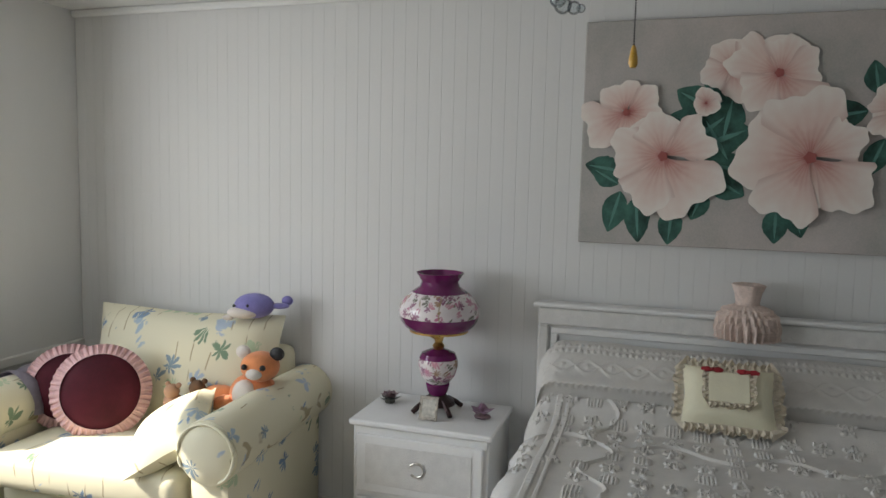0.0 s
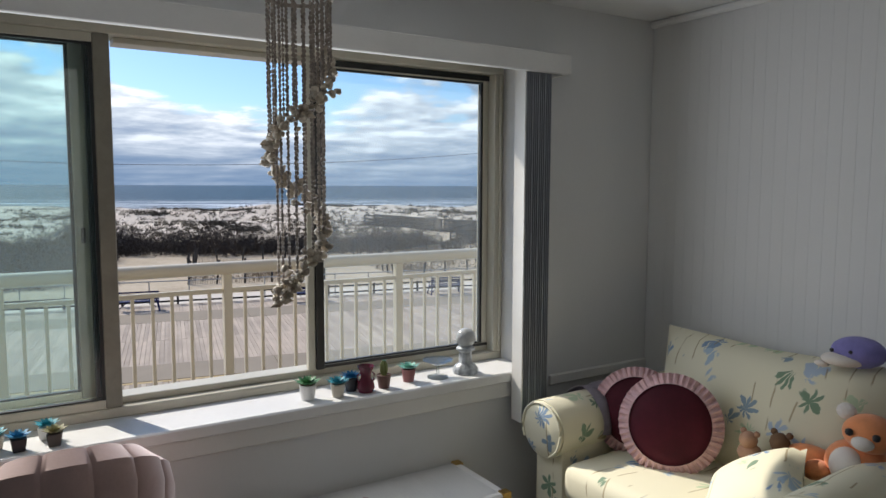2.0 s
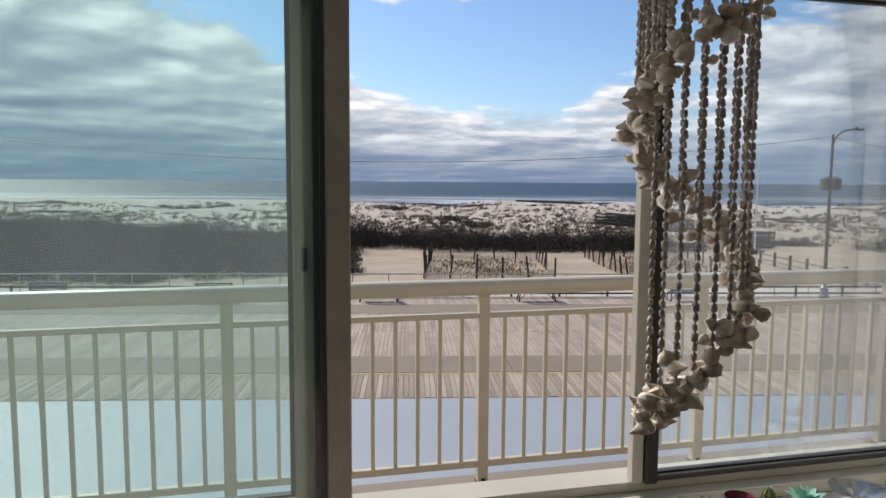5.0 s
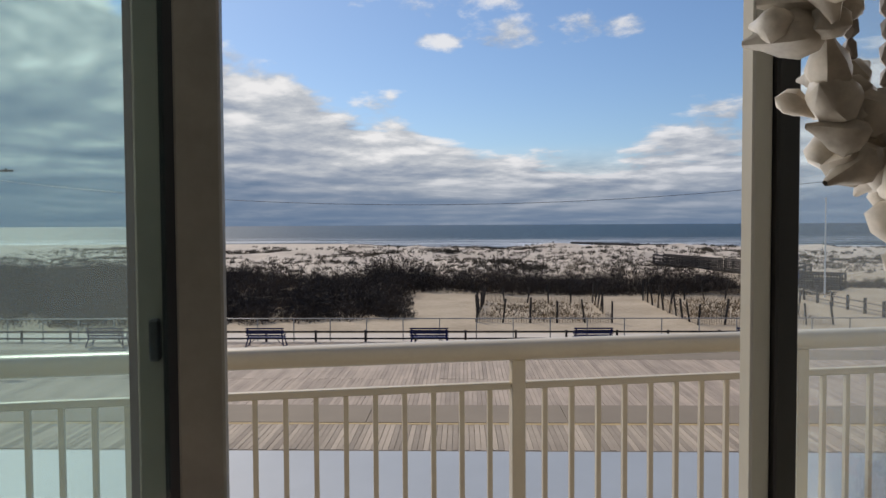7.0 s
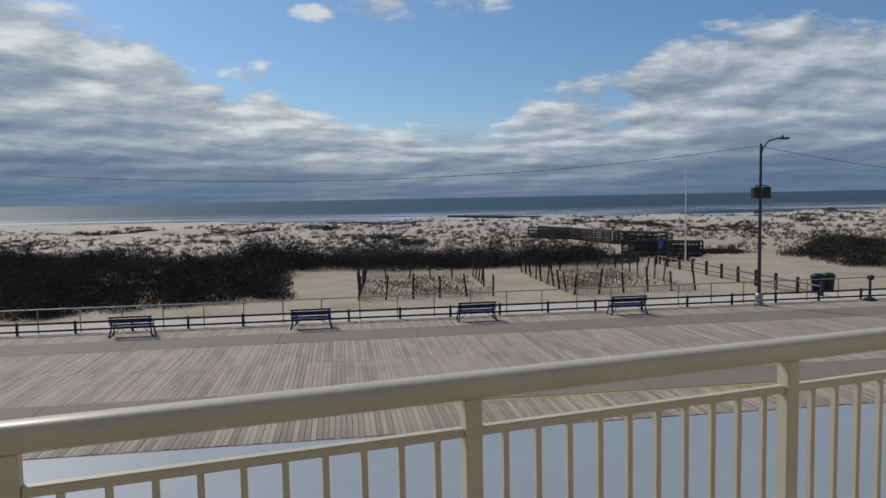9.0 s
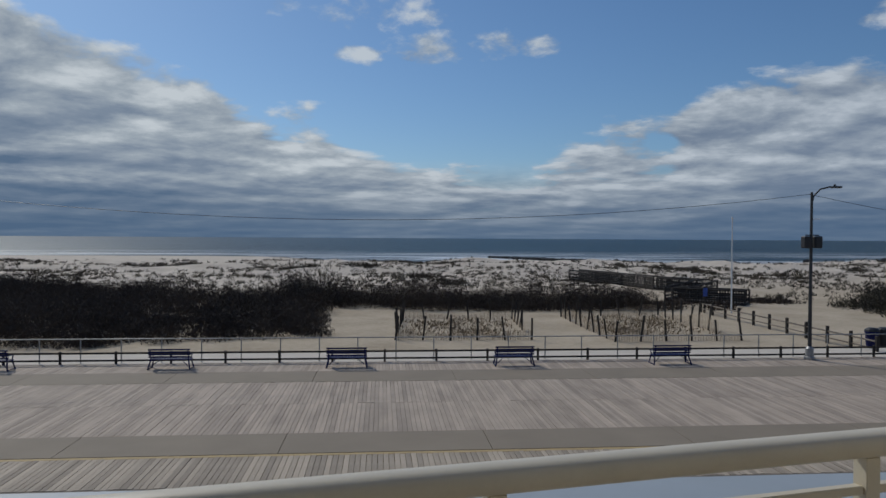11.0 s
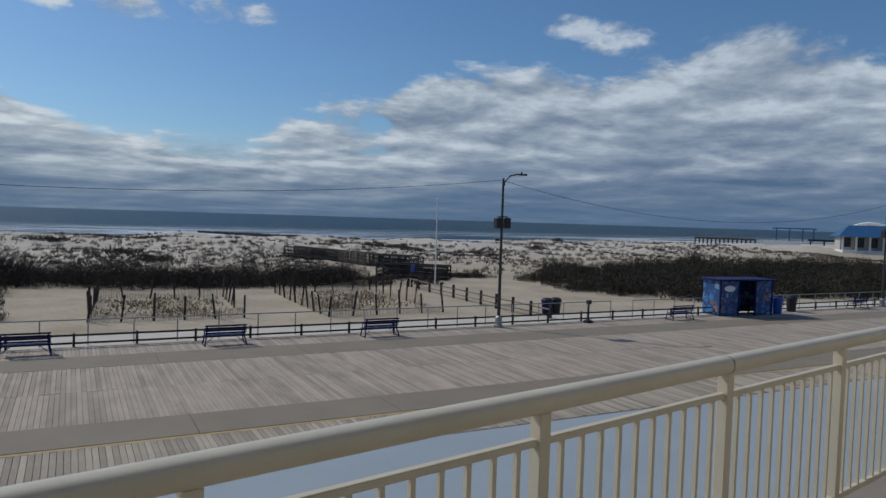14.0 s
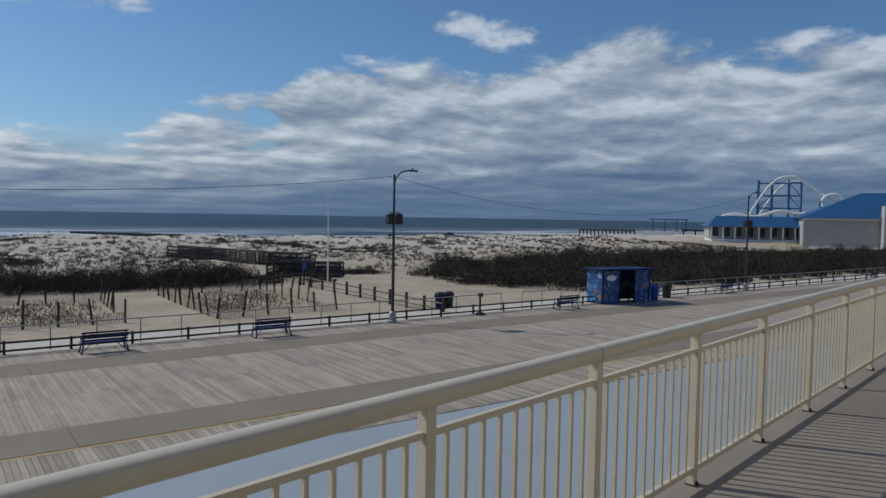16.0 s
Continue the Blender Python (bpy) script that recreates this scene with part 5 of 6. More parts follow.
# ---- hanging shell mobile ----
def build_mobile():
    cx, cy, top = -1.184, -0.640, 2.09
    m = thing("shell_mobile", "hanging spiral mobile of beaded strands and cream seashells", "mobile")
    part("ring", add_tube(bmesh.new(), [(cx + 0.10 * math.cos(a), cy + 0.10 * math.sin(a), top) for a in [k * 0.2618 for k in range(25)]], 0.006, 6), BEAD, m)
    part("hook", add_rod(bmesh.new(), (cx, cy, top + 0.08), (cx, cy, CEILING), 0.003, seg=6), GALV, m)
    for k in range(3):
        a = 2.094 * k
        part("cord", add_rod(bmesh.new(), (cx + 0.10 * math.cos(a), cy + 0.10 * math.sin(a), top), (cx, cy, top + 0.09), 0.002, seg=5), BEAD, m)
    rng = random.Random(3)
    n, turns = 30, 1.5
    bead = bmesh.new()
    bmesh.ops.create_icosphere(bead, subdivisions=1, radius=0.0068, matrix=Matrix.Diagonal((0.75, 0.75, 1.3, 1)))
    bead.verts.index_update()
    bv = [v.co.copy() for v in bead.verts]
    bf = [[v.index for v in f.verts] for f in bead.faces]
    bead.free()
    prof = [(0.0, -0.020), (0.010, -0.014), (0.014, -0.004), (0.011, 0.006), (0.006, 0.014), (0.002, 0.024)]
    shell_me = []
    for k in range(3):
        shell_me.append(mesh_of("shell", add_lathe(bmesh.new(), prof, 8, None, lambda a, i, k=k: 1 + (0.25 + 0.12 * k) * math.cos(a) + 0.1 * math.cos(a * 3 + k)), SHELL, True))
    allv = []
    for k in range(n):
        t = k / (n - 1)
        a = radians(10) - turns * 2 * math.pi * t
        zc = 1.90 - 0.715 * t
        r = 0.097 - 0.028 * t ** 1.5
        x, y = cx - 0.012 * t + r * math.cos(a), cy + r * math.sin(a)
        vs, fs = [], []
        z = top
        while z > zc:
            b = len(vs)
            s = rng.uniform(0.75, 1.15)
            vs += [(x + v.x * s + rng.uniform(-0.0008, 0.0008), y + v.y * s, z + v.z * s) for v in bv]
            fs += [[b + i for i in f] for f in bf]
            z -= 0.0142
        allv.append((vs, fs))
        for _ in range(8):
            o = Vector((x + rng.gauss(0, 0.009), y + rng.gauss(0, 0.009), zc + rng.gauss(0, 0.020)))
            again("shell", shell_me[rng.randrange(3)], m, Matrix.Translation(o) @ Euler((rng.uniform(0, 6), rng.uniform(0, 6), rng.uniform(0, 6))).to_matrix().to_4x4() @ Matrix.Scale(rng.uniform(0.5, 1.0), 4))
    vs, fs = [], []
    for p, q in allv:
        b = len(vs)
        vs += p
        fs += [[b + i for i in f] for f in q]
    soup("beads", vs, fs, BEAD, m)


build_mobile()


def build_pull_chain():
    x, y = -0.70, -3.088
    l = thing("pull_chain", "dark beaded pull chain with amber knob from the ceiling lamp", "pull chain")
    part("canopy", add_lathe(bmesh.new(), [(0, 2.33), (0.075, 2.33), (0.07, 2.30), (0.03, 2.27), (0.0, 2.265)], 24, Matrix.Translation((x, y + 0.02, 0))), WHITEP, l)
    bm = bmesh.new()
    z = 2.27
    while z > 1.782:
        add_ball(bm, (x, y, z), 0.0022, 1)
        z -= 0.0052
    part("chain", bm, BLACK, l)
    part("knob", add_lathe(bmesh.new(), [(0.002, 1.785), (0.005, 1.778), (0.0085, 1.76), (0.009, 1.75), (0.006, 1.742), (0.0, 1.741)], 14, Matrix.Translation((x, y, 0))), AMBER, l, smooth=True)
    g = bmesh.new()
    for dx, dy, dz, r in ((0, 0, 0, 0.018), (0.0, -0.022, -0.006, 0.014), (0.012, 0.012, 0.016, 0.018), (0, -0.036, -0.008, 0.009)):
        add_ball(g, (x + dx, y + 0.14 + dy, 1.867 + dz), r, 2)
    part("crystal_drop", g, CRYSTAL, l, smooth=True)
    part("drop_cord", add_rod(bmesh.new(), (x + 0.012, y + 0.15, 1.89), (x, y + 0.05, 2.29), 0.0015, seg=5), SILVER, l)


build_pull_chain()


# ---- balcony ----
RAIL_Y, DK = 1.772, -0.015
structure("balcony_floor", box(-14.0, 0.164, -0.24, 24.0, 1.87, DK), DECKMAT, "tan coated balcony floor with picket shadows", "balcony")


def build_railing():
    r = thing("railing", "cream painted metal balcony railing with square pickets", "railing")
    n0, n1 = -8, 18
    x0, x1 = -0.78 + 1.235 * n0, -0.78 + 1.235 * n1
    top = bmesh.new()
    prof = [(0.048 * math.copysign(abs(math.cos(a)) ** 0.75, math.cos(a)), 0.9975 + 0.0405 * math.copysign(abs(math.sin(a)) ** 0.75, math.sin(a))) for a in [k * math.pi / 10 for k in range(20)]]
    cols = [[top.verts.new((x, RAIL_Y + a, b)) for a, b in prof] for x in (x0 - 0.03, x1 + 0.03)]
    for k in range(20):
        top.faces.new((cols[0][k], cols[0][(k + 1) % 20], cols[1][(k + 1) % 20], cols[1][k]))
    top.faces.new(cols[0])
    top.faces.new(cols[1])
    rail = part("top_rail", top, RAILPAINT, r, smooth=True)
    seam = bmesh.new()
    ends = [[seam.verts.new((x, RAIL_Y + a * 1.02, 0.9975 + (b - 0.9975) * 1.02)) for a, b in prof] for x in (1.672, 1.677)]
    for k in range(20):
        seam.faces.new((ends[0][k], ends[0][(k + 1) % 20], ends[1][(k + 1) % 20], ends[1][k]))
    part("rail_joint", seam, RUST, rail, "rusted joint in the rail")
    post = mesh_of("post", box(-0.027, -0.027, DK, 0.027, 0.027, 0.96, 0.003), RAILPAINT)
    picket = mesh_of("picket", box(-0.0095, -0.0095, 0.10, 0.0095, 0.0095, 0.848), RAILPAINT)
    mid = mesh_of("middle_rail", box(0.027, -0.017, 0.842, 1.208, 0.017, 0.870, 0.004), RAILPAINT)
    low = mesh_of("bottom_rail", box(0.027, -0.018, 0.07, 1.208, 0.018, 0.105, 0.004), RAILPAINT)
    foot = mesh_of("bracket", add_rod(box(-0.030, -0.042, DK, 0.030, 0.034, DK + 0.012, 0.003), (0, -0.034, DK), (0, -0.034, DK + 0.03), 0.011, seg=6), RUST)
    for n in range(n0, n1 + 1):
        x = -0.78 + 1.235 * n
        p = again("post", post, r, pose(x, RAIL_Y, 0))
        again("bracket", foot, p, pose(0, 0, 0))
        if n == n1:
            continue
        again("middle_rail", mid, r, pose(x, RAIL_Y, 0))
        again("bottom_rail", low, r, pose(x, RAIL_Y, 0))
        for k in range(10):
            again("picket", picket, r, pose(x + 1.235 * (k + 1) / 11, RAIL_Y, 0))


build_railing()

# ---- the boardwalk: its own frame, u along it and v towards the sea ----
TURN, BZ = -10.87, -4.38
WALK = pose(0, 33.0, BZ, 0, 0, TURN)


def uv(u, v, z=BZ):
    p = WALK @ Vector((u, v, 0))
    return Vector((p.x, p.y, z))


def on_walk(u, v, rz=0, dz=0.0):
    return WALK @ pose(u, v, dz, 0, 0, rz)


def build_boardwalk():
    w = tagged(new("boardwalk"), "wide weathered boardwalk of planks and concrete strips", "boardwalk", kind="structure")
    w.matrix_world = WALK
    for v0, v1 in ((-3.3, -1.0), (-12.95, -10.95)):
        u = -70.0
        while u < 160:
            part("concrete_slab", box(u, v0, -0.25, u + 5.98, v1, 0.0), CONCRETE, w)
            u += 6.0
    part("yellow_line", box(-70, -13.14, -0.25, 160, -12.96, -0.012), YELLOW, w)
    part("edge_beam", box(-70, -15.62, -0.7, 160, -15.50, -0.01), GREYWOOD, w)
    rng = random.Random(5)
    me = {}
    rows = []
    for v0, v1, wide in ((-10.94, -7.1, 0.152), (-7.085, -3.31, 0.152), (-15.48, -13.16, 0.152), (-0.99, 1.3, 0.152)):
        u = -60.0
        while u < 150:
            rows.append((u, v0, v1, wide))
            u += wide
    near = [q for q in rows if q[1] < -13.0 and -12 < q[0] < 34.0][:300]
    keep = set(near)
    for q in near:
        k = (q[1], rng.randrange(3))
        if k not in me:
            me[k] = mesh_of("plank", box(0, 0, -0.04, q[3] - 0.012, q[2] - q[1], 0.0), PLANK)
        again("plank", me[k], w, pose(q[0], q[1] + rng.uniform(-0.02, 0.02), rng.uniform(-0.012, 0.0)))
    vs, fs = [], []
    for q in rows:
        if q in keep:
            continue
        u, v0, v1, wide = q
        z = rng.uniform(-0.012, 0)
        b = len(vs)
        a = u + wide - 0.010
        vs += [(u, v0, z), (a, v0, z), (a, v1, z), (u, v1, z), (u, v0, -0.05), (a, v0, -0.05), (a, v1, -0.05), (u, v1, -0.05)]
        fs += [(b, b + 1, b + 2, b + 3), (b + 4, b + 5, b + 1, b), (b + 5, b + 6, b + 2, b + 1), (b + 7, b + 4, b, b + 3)]
    soup("planks", vs, fs, PLANKS, w)


build_boardwalk()
rf = bmesh.new()
roof_pts = [(-16, 1.95), (70, 1.95), (70, 33.0 - 0.192 * 70 - 15.95), (-16, 33.0 + 0.192 * 16 - 15.95)]
lo = [rf.verts.new((x, y, BZ - 0.6)) for x, y in roof_pts]
hi = [rf.verts.new((x, y, BZ + 0.02)) for x, y in roof_pts]
rf.faces.new(hi)
rf.faces.new(lo[::-1])
for i in range(4):
    rf.faces.new((lo[i], lo[(i + 1) % 4], hi[(i + 1) % 4], hi[i]))
structure("lower_roof", rf, ROOFPALE, "pale blue white flat roof below the balcony", "roof")


# ---- sand, dunes, sea ----
def ground_height(x, y):
    p = WALK.inverted() @ Vector((x, y, BZ))
    u, v = p.x, p.y
    n1 = noise.noise((x * 0.02, y * 0.02, 1.7))
    n2 = noise.noise((x * 0.075, y * 0.075, 4.1))
    n3 = noise.noise((x * 0.25, y * 0.25, 9.3))

    def s(a, b, t):
        t = min(1, max(0, (t - a) / (b - a)))
        return t * t * (3 - 2 * t)
    z = -4.62 + 0.05 * n3
    dune = s(33, 92, v) * (1 - s(104, 145, v))
    z += dune * (1.25 + 0.65 * n1 + 1.0 * n2 + 0.50 * n3) + 0.12 * n2 * s(6, 25, v)
    shore = 236 + 115 * s(25, -70, u) + 80 * s(115, 345, u)
    z -= 4.55 * min(1.0, max(0.0, (v - 118) / (shore - 118)))
    z -= 3.0 * s(shore, shore + 70, v)
    return z


def build_ground():
    us = np.unique(np.concatenate([np.arange(-1500, -150, 90), np.arange(-150, -60, 6), np.arange(-60, 120, 1.5), np.arange(120, 300, 6), np.arange(300, 2400, 100)]))
    vv = np.unique(np.concatenate([np.array([-200, -60, -30, -15, -5]), np.arange(0, 60, 1.5), np.arange(60, 170, 1.6), np.arange(170, 460, 8)]))
    vs, fs = [], []
    for v in vv:
        for u in us:
            p = uv(u, v)
            vs.append((p.x, p.y, ground_height(p.x, p.y) - (0.4 if v < 2 else 0)))
    k = len(us)
    for j in range(len(vv) - 1):
        for i in range(k - 1):
            fs.append((j * k + i, j * k + i + 1, (j + 1) * k + i + 1, (j + 1) * k + i))
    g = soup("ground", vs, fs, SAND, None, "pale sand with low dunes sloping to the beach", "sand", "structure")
    g.data.shade_smooth()
    sea = box(-9000, 0, -1.0, 9000, 4800, 0.0)
    solo("water", sea, SEA, "dark blue green sea with lines of surf", "sea", kind="structure", at=pose(0, 190, -9.15, 0, 0, TURN))


build_ground()


def blades(rng, vs, fs, c, r, h, n, size):
    for _ in range(n):
        a, q = rng.uniform(0, 6.283), rng.random() ** 0.5
        px, py = c[0] + r * q * math.cos(a), c[1] + r * q * math.sin(a)
        pz = c[2] + h * (1 - q * q * 0.8) * rng.random()
        d = rng.uniform(0, 6.283)
        w, t = size * rng.uniform(0.25, 0.7), size * rng.uniform(0.8, 2.0)
        lx, ly = rng.uniform(-1.0, 1.0) * t, rng.uniform(-1.0, 1.0) * t
        b = len(vs)
        vs += [(px - w * math.cos(d) / 2, py - w * math.sin(d) / 2, pz - t * 0.3), (px + w * math.cos(d) / 2, py + w * math.sin(d) / 2, pz - t * 0.2), (px + lx, py + ly, pz + t * rng.uniform(0.2, 1.0))]
        fs.append((b, b + 1, b + 2))


def inside(p, poly):
    hit, j = False, len(poly) - 1
    for i in range(len(poly)):
        (x0, y0), (x1, y1) = poly[i], poly[j]
        if (y0 > p[1]) != (y1 > p[1]) and p[0] < (x1 - x0) * (p[1] - y0) / (y1 - y0) + x0:
            hit = not hit
        j = i
    return hit


def build_scrub(name, polys, count, mat, label, seed, height, size, n):
    rng = random.Random(seed)
    vs, fs = [], []
    for poly in polys:
        xs, ys = [p[0] for p in poly], [p[1] for p in poly]
        area = abs(sum(poly[i - 1][0] * poly[i][1] - poly[i][0] * poly[i - 1][1] for i in range(len(poly)))) / 2
        for _ in range(int(area * count)):
            for _try in range(30):
                q = (rng.uniform(min(xs), max(xs)), rng.uniform(min(ys), max(ys)))
                if inside(q, poly):
                    break
            else:
                continue
            w = uv(q[0] * 0.965 - 0.3, q[1])
            z = ground_height(w.x, w.y)
            k = max(0.25, 0.85 + 1.1 * noise.noise((w.x * 0.11, w.y * 0.11, 3.0)) + 0.5 * noise.noise((w.x * 0.35, w.y * 0.35, 8.0)))
            blades(rng, vs, fs, (w.x, w.y, z), rng.uniform(0.8, 1.5), height * k * rng.uniform(0.7, 1.3), n, size)
    soup(name, vs, fs, mat, None, label, "shrubs")


build_scrub("scrub", [[(-60, 7), (-14, 7.5), (-6, 10), (1.2, 12), (0.5, 20), (0, 32), (-4, 36), (-20, 46), (-45, 52), (-70, 50)], ], 0.8, TWIG, "dark brown leafless scrub behind the boardwalk", 11, 1.7, 0.13, 300)
build_scrub("scrub", [[(-4, 32), (4, 28), (12, 26), (24, 26), (31, 27), (30, 34), (18, 35), (4, 36), (-4, 40)]], 1.5, TWIG, "low dark scrub along the dune foot", 12, 2.1, 0.13, 230)
build_scrub("scrub", [[(49, 29), (48, 18), (52, 8.5), (80, 7), (130, 6), (200, 8), (200, 30), (150, 36), (110, 44), (80, 44), (60, 38)]], 0.45, TWIGG, "brown green bayberry scrub beside the beach path", 13, 1.7, 0.17, 260)
build_scrub("scrub", [[(30, 27), (37, 27), (38, 31), (31, 34)], [(41, 33), (47, 31), (48, 38), (42, 38)]], 0.6, TWIG, "small dark bushes round the beach walkover", 14, 0.8, 0.2, 110)

build_scrub("dry_brush", [[(7.0, 11), (14.2, 11), (15, 20), (7.4, 20)], [(20.4, 12), (27.8, 12), (28, 22), (20.6, 21.5)]], 1.0, STRAW, "sparse dry brush inside the sand fences", 15, 0.35, 0.16, 26)


def build_dune_grass():
    rng = random.Random(21)
    vs, fs = [], []
    for _ in range(16000):
        u, v = rng.uniform(-75, 150), rng.uniform(36, 118)
        w = uv(u, v)
        k = noise.noise((w.x * 0.05, w.y * 0.05, 7.0)) + 0.6 * noise.noise((w.x * 0.2, w.y * 0.2, 2.0))
        if k + (0.2 if v < 80 else -0.12) < rng.uniform(-0.35, 0.6):
            continue
        blades(rng, vs, fs, (w.x, w.y, ground_height(w.x, w.y)), rng.uniform(0.22, 0.55), 0.42, 24, 0.17)
    for u, v, r in ((15, 100, 3.5), (18, 101, 3.0), (21, 99, 2.5), (-36, 92, 3.5), (-30, 95, 3), (-8, 78, 2.5), (2, 80, 2.5), (10, 62, 3.0), (13, 56, 3.0), (52, 78, 4), (66, 70, 4), (84, 78, 4), (46, 90, 3)):
        w = uv(u, v)
        for _ in range(14):
            x, y = w.x + rng.uniform(-r, r), w.y + rng.uniform(-r * 0.6, r * 0.6)
            blades(rng, vs, fs, (x, y, ground_height(x, y)), 0.9, 0.6, 50, 0.24)
    soup("dune_grass", vs, fs, GRASS, None, "tufts of dry brown beach grass on the dunes", "grass")


build_dune_grass()


# ---- along the boardwalk ----
def build_bench():
    b = thing("park_bench", "navy blue slatted boardwalk bench facing the sea", "bench", "boardwalk benches", at=on_walk(-12.4, 0.0))
    slat = mesh_of("slat", box(-0.92, -0.036, -0.014, 0.92, 0.036, 0.014, 0.004), NAVY)
    for i in range(5):
        again("seat_slat", slat, b, pose(0, -0.12 + i * 0.085, 0.43))
    for i in range(4):
        again("back_slat", slat, b, pose(0, -0.20 - i * 0.026, 0.56 + i * 0.112, 78))
    for x in (-0.82, 0.82):
        k = 1.12 * x
        part("leg", add_rod(bmesh.new(), (k, -0.34, 0), (x, -0.16, 0.43), 0.032, seg=8), NAVY, b)
        part("leg", add_rod(bmesh.new(), (k, 0.34, 0), (x, 0.24, 0.44), 0.032, seg=8), NAVY, b)
        part("stretcher", add_rod(bmesh.new(), (k, -0.33, 0.03), (k, 0.33, 0.03), 0.024, seg=6), NAVY, b)
        part("back_post", add_rod(bmesh.new(), (x, -0.16, 0.40), (x, -0.30, 0.93), 0.03, seg=8), NAVY, b)
        part("armrest", add_tube(bmesh.new(), [(x, -0.22, 0.66), (x * 1.06, 0.1, 0.65), (x * 1.06, 0.26, 0.62), (x, 0.26, 0.43)], 0.026, 6), NAVY, b)
        part("brace", add_rod(bmesh.new(), (x, -0.24, 0.14), (x * 0.55, 0.05, 0.40), 0.018, seg=6), NAVY, b)
    for u, v in ((-4.62, 0.0), (3.26, 0.0), (11.05, 0.0), (18.64, 0.0), (39.5, 0.1), (59.2, 0.7), (88.0, 0.9)):
        copy_thing(b, on_walk(u, v))


build_bench()


def build_fences():
    f = thing("pipe_fence", "thin galvanised pipe fence along the boardwalk's edge", "fence", at=WALK)
    post = mesh_of("post", rod((0, 0, -0.3), (0, 0, 1.10), 0.030, seg=6), GALV)
    rail = mesh_of("rail", rod((0, 0, 1.10), (1.85, 0, 1.10), 0.028, seg=6), GALV)
    for i in range(-32, 70):
        u = i * 1.85
        again("post", post, f, pose(u, 1.75, 0))
        if not 34 < u < 37:
            again("rail", rail, f, pose(u, 1.75, 0))
    d = thing("low_timber_rail", "low dark timber guard rail behind the benches", "fence", at=WALK)
    post = mesh_of("post", box(-0.05, -0.05, -0.3, 0.05, 0.05, 0.58, 0.012), DARKWOOD)
    rail = mesh_of("rail", box(0.0, -0.085, 0, 2.5, -0.052, 0.085), DARKWOOD)
    for i in range(-24, 60):
        u = i * 2.5
        again("post", post, d, pose(u, 1.35, 0))
        again("rail", rail, d, pose(u, 1.35, 0.46))
        again("rail", rail, d, pose(u, 1.35, 0.12))
    s = solo("side_walk", box(-70, 1.45, -0.3, 160, 4.2, -0.03), material("pale_concrete", (0.60, 0.54, 0.46), 0.9, var=0.08, scale=0.6, grain=8, bump=0.3), "pale concrete strip beyond the guard rail", "pavement", kind="structure")
    s.matrix_world = WALK


build_fences()


def build_lamp(u, v, label, horn):
    l = thing("street_lamp", label, "street lamp", "boardwalk lamps", at=on_walk(u, v))
    part("base", add_lathe(bmesh.new(), [(0.0, 0), (0.26, 0), (0.26, 0.12), (0.20, 0.16), (0.19, 0.55), (0.13, 0.62), (0.09, 0.66), (0, 0.66)], 12), GALV, l)
    part("pole", rod((0, 0, 0.6), (0, 0, 8.35), 0.095, 0.06, 12), POLE, l)
    part("arm", add_tube(bmesh.new(), [(0, 0, 7.7), (0.1, 0, 8.15), (0.45, 0, 8.5), (0.95, 0, 8.62), (1.3, 0, 8.62)], 0.04, 8), POLE, l)
    part("lamp_head", box(1.0, -0.11, 8.56, 1.55, 0.11, 8.66, 0.03), POLE, l)
    part("sensor", rod((1.2, 0, 8.66), (1.2, 0, 8.75), 0.05), BLACK, l)
    if horn:
        for dx in (-0.22, 0.34):
            part("loudspeaker", box(dx - 0.22, -0.2, 5.55, dx + 0.16, 0.2, 6.15, 0.05), BLACK, l)
        part("bracket", rod((-0.3, 0, 6.2), (0.4, 0, 6.2), 0.03), POLE, l)
        part("sign_arm", rod((0, 0, 7.0), (0.45, 0, 7.02), 0.02), WHITEP, l)
    return l


build_lamp(26.15, 0.75, "tall dark steel lamp post with loudspeakers on the boardwalk", True)
build_lamp(63.1, 1.1, "tall dark lamp post beyond the kiosk", True)
build_lamp(-19.0, 0.9, "tall dark lamp post at the boardwalk's edge", True)
build_lamp(100.0, 1.2, "far lamp post along the boardwalk", True)


def build_cable():
    c = thing("power_cable", "thin overhead cable sagging between the lamp posts", "cable")
    for u0, u1, sag in ((-19.0, 26.15, 1.45), (26.15, 63.1, 1.9), (63.1, 100.0, 2.2)):
        pts = []
        for i in range(25):
            t = i / 24
            p = uv(u0 + (u1 - u0) * t, 0.95)
            pts.append((p.x, p.y, BZ + 8.25 - sag * 4 * t * (1 - t)))
        part("span", add_tube(bmesh.new(), pts, 0.012, 5), BLACK, c)


build_cable()


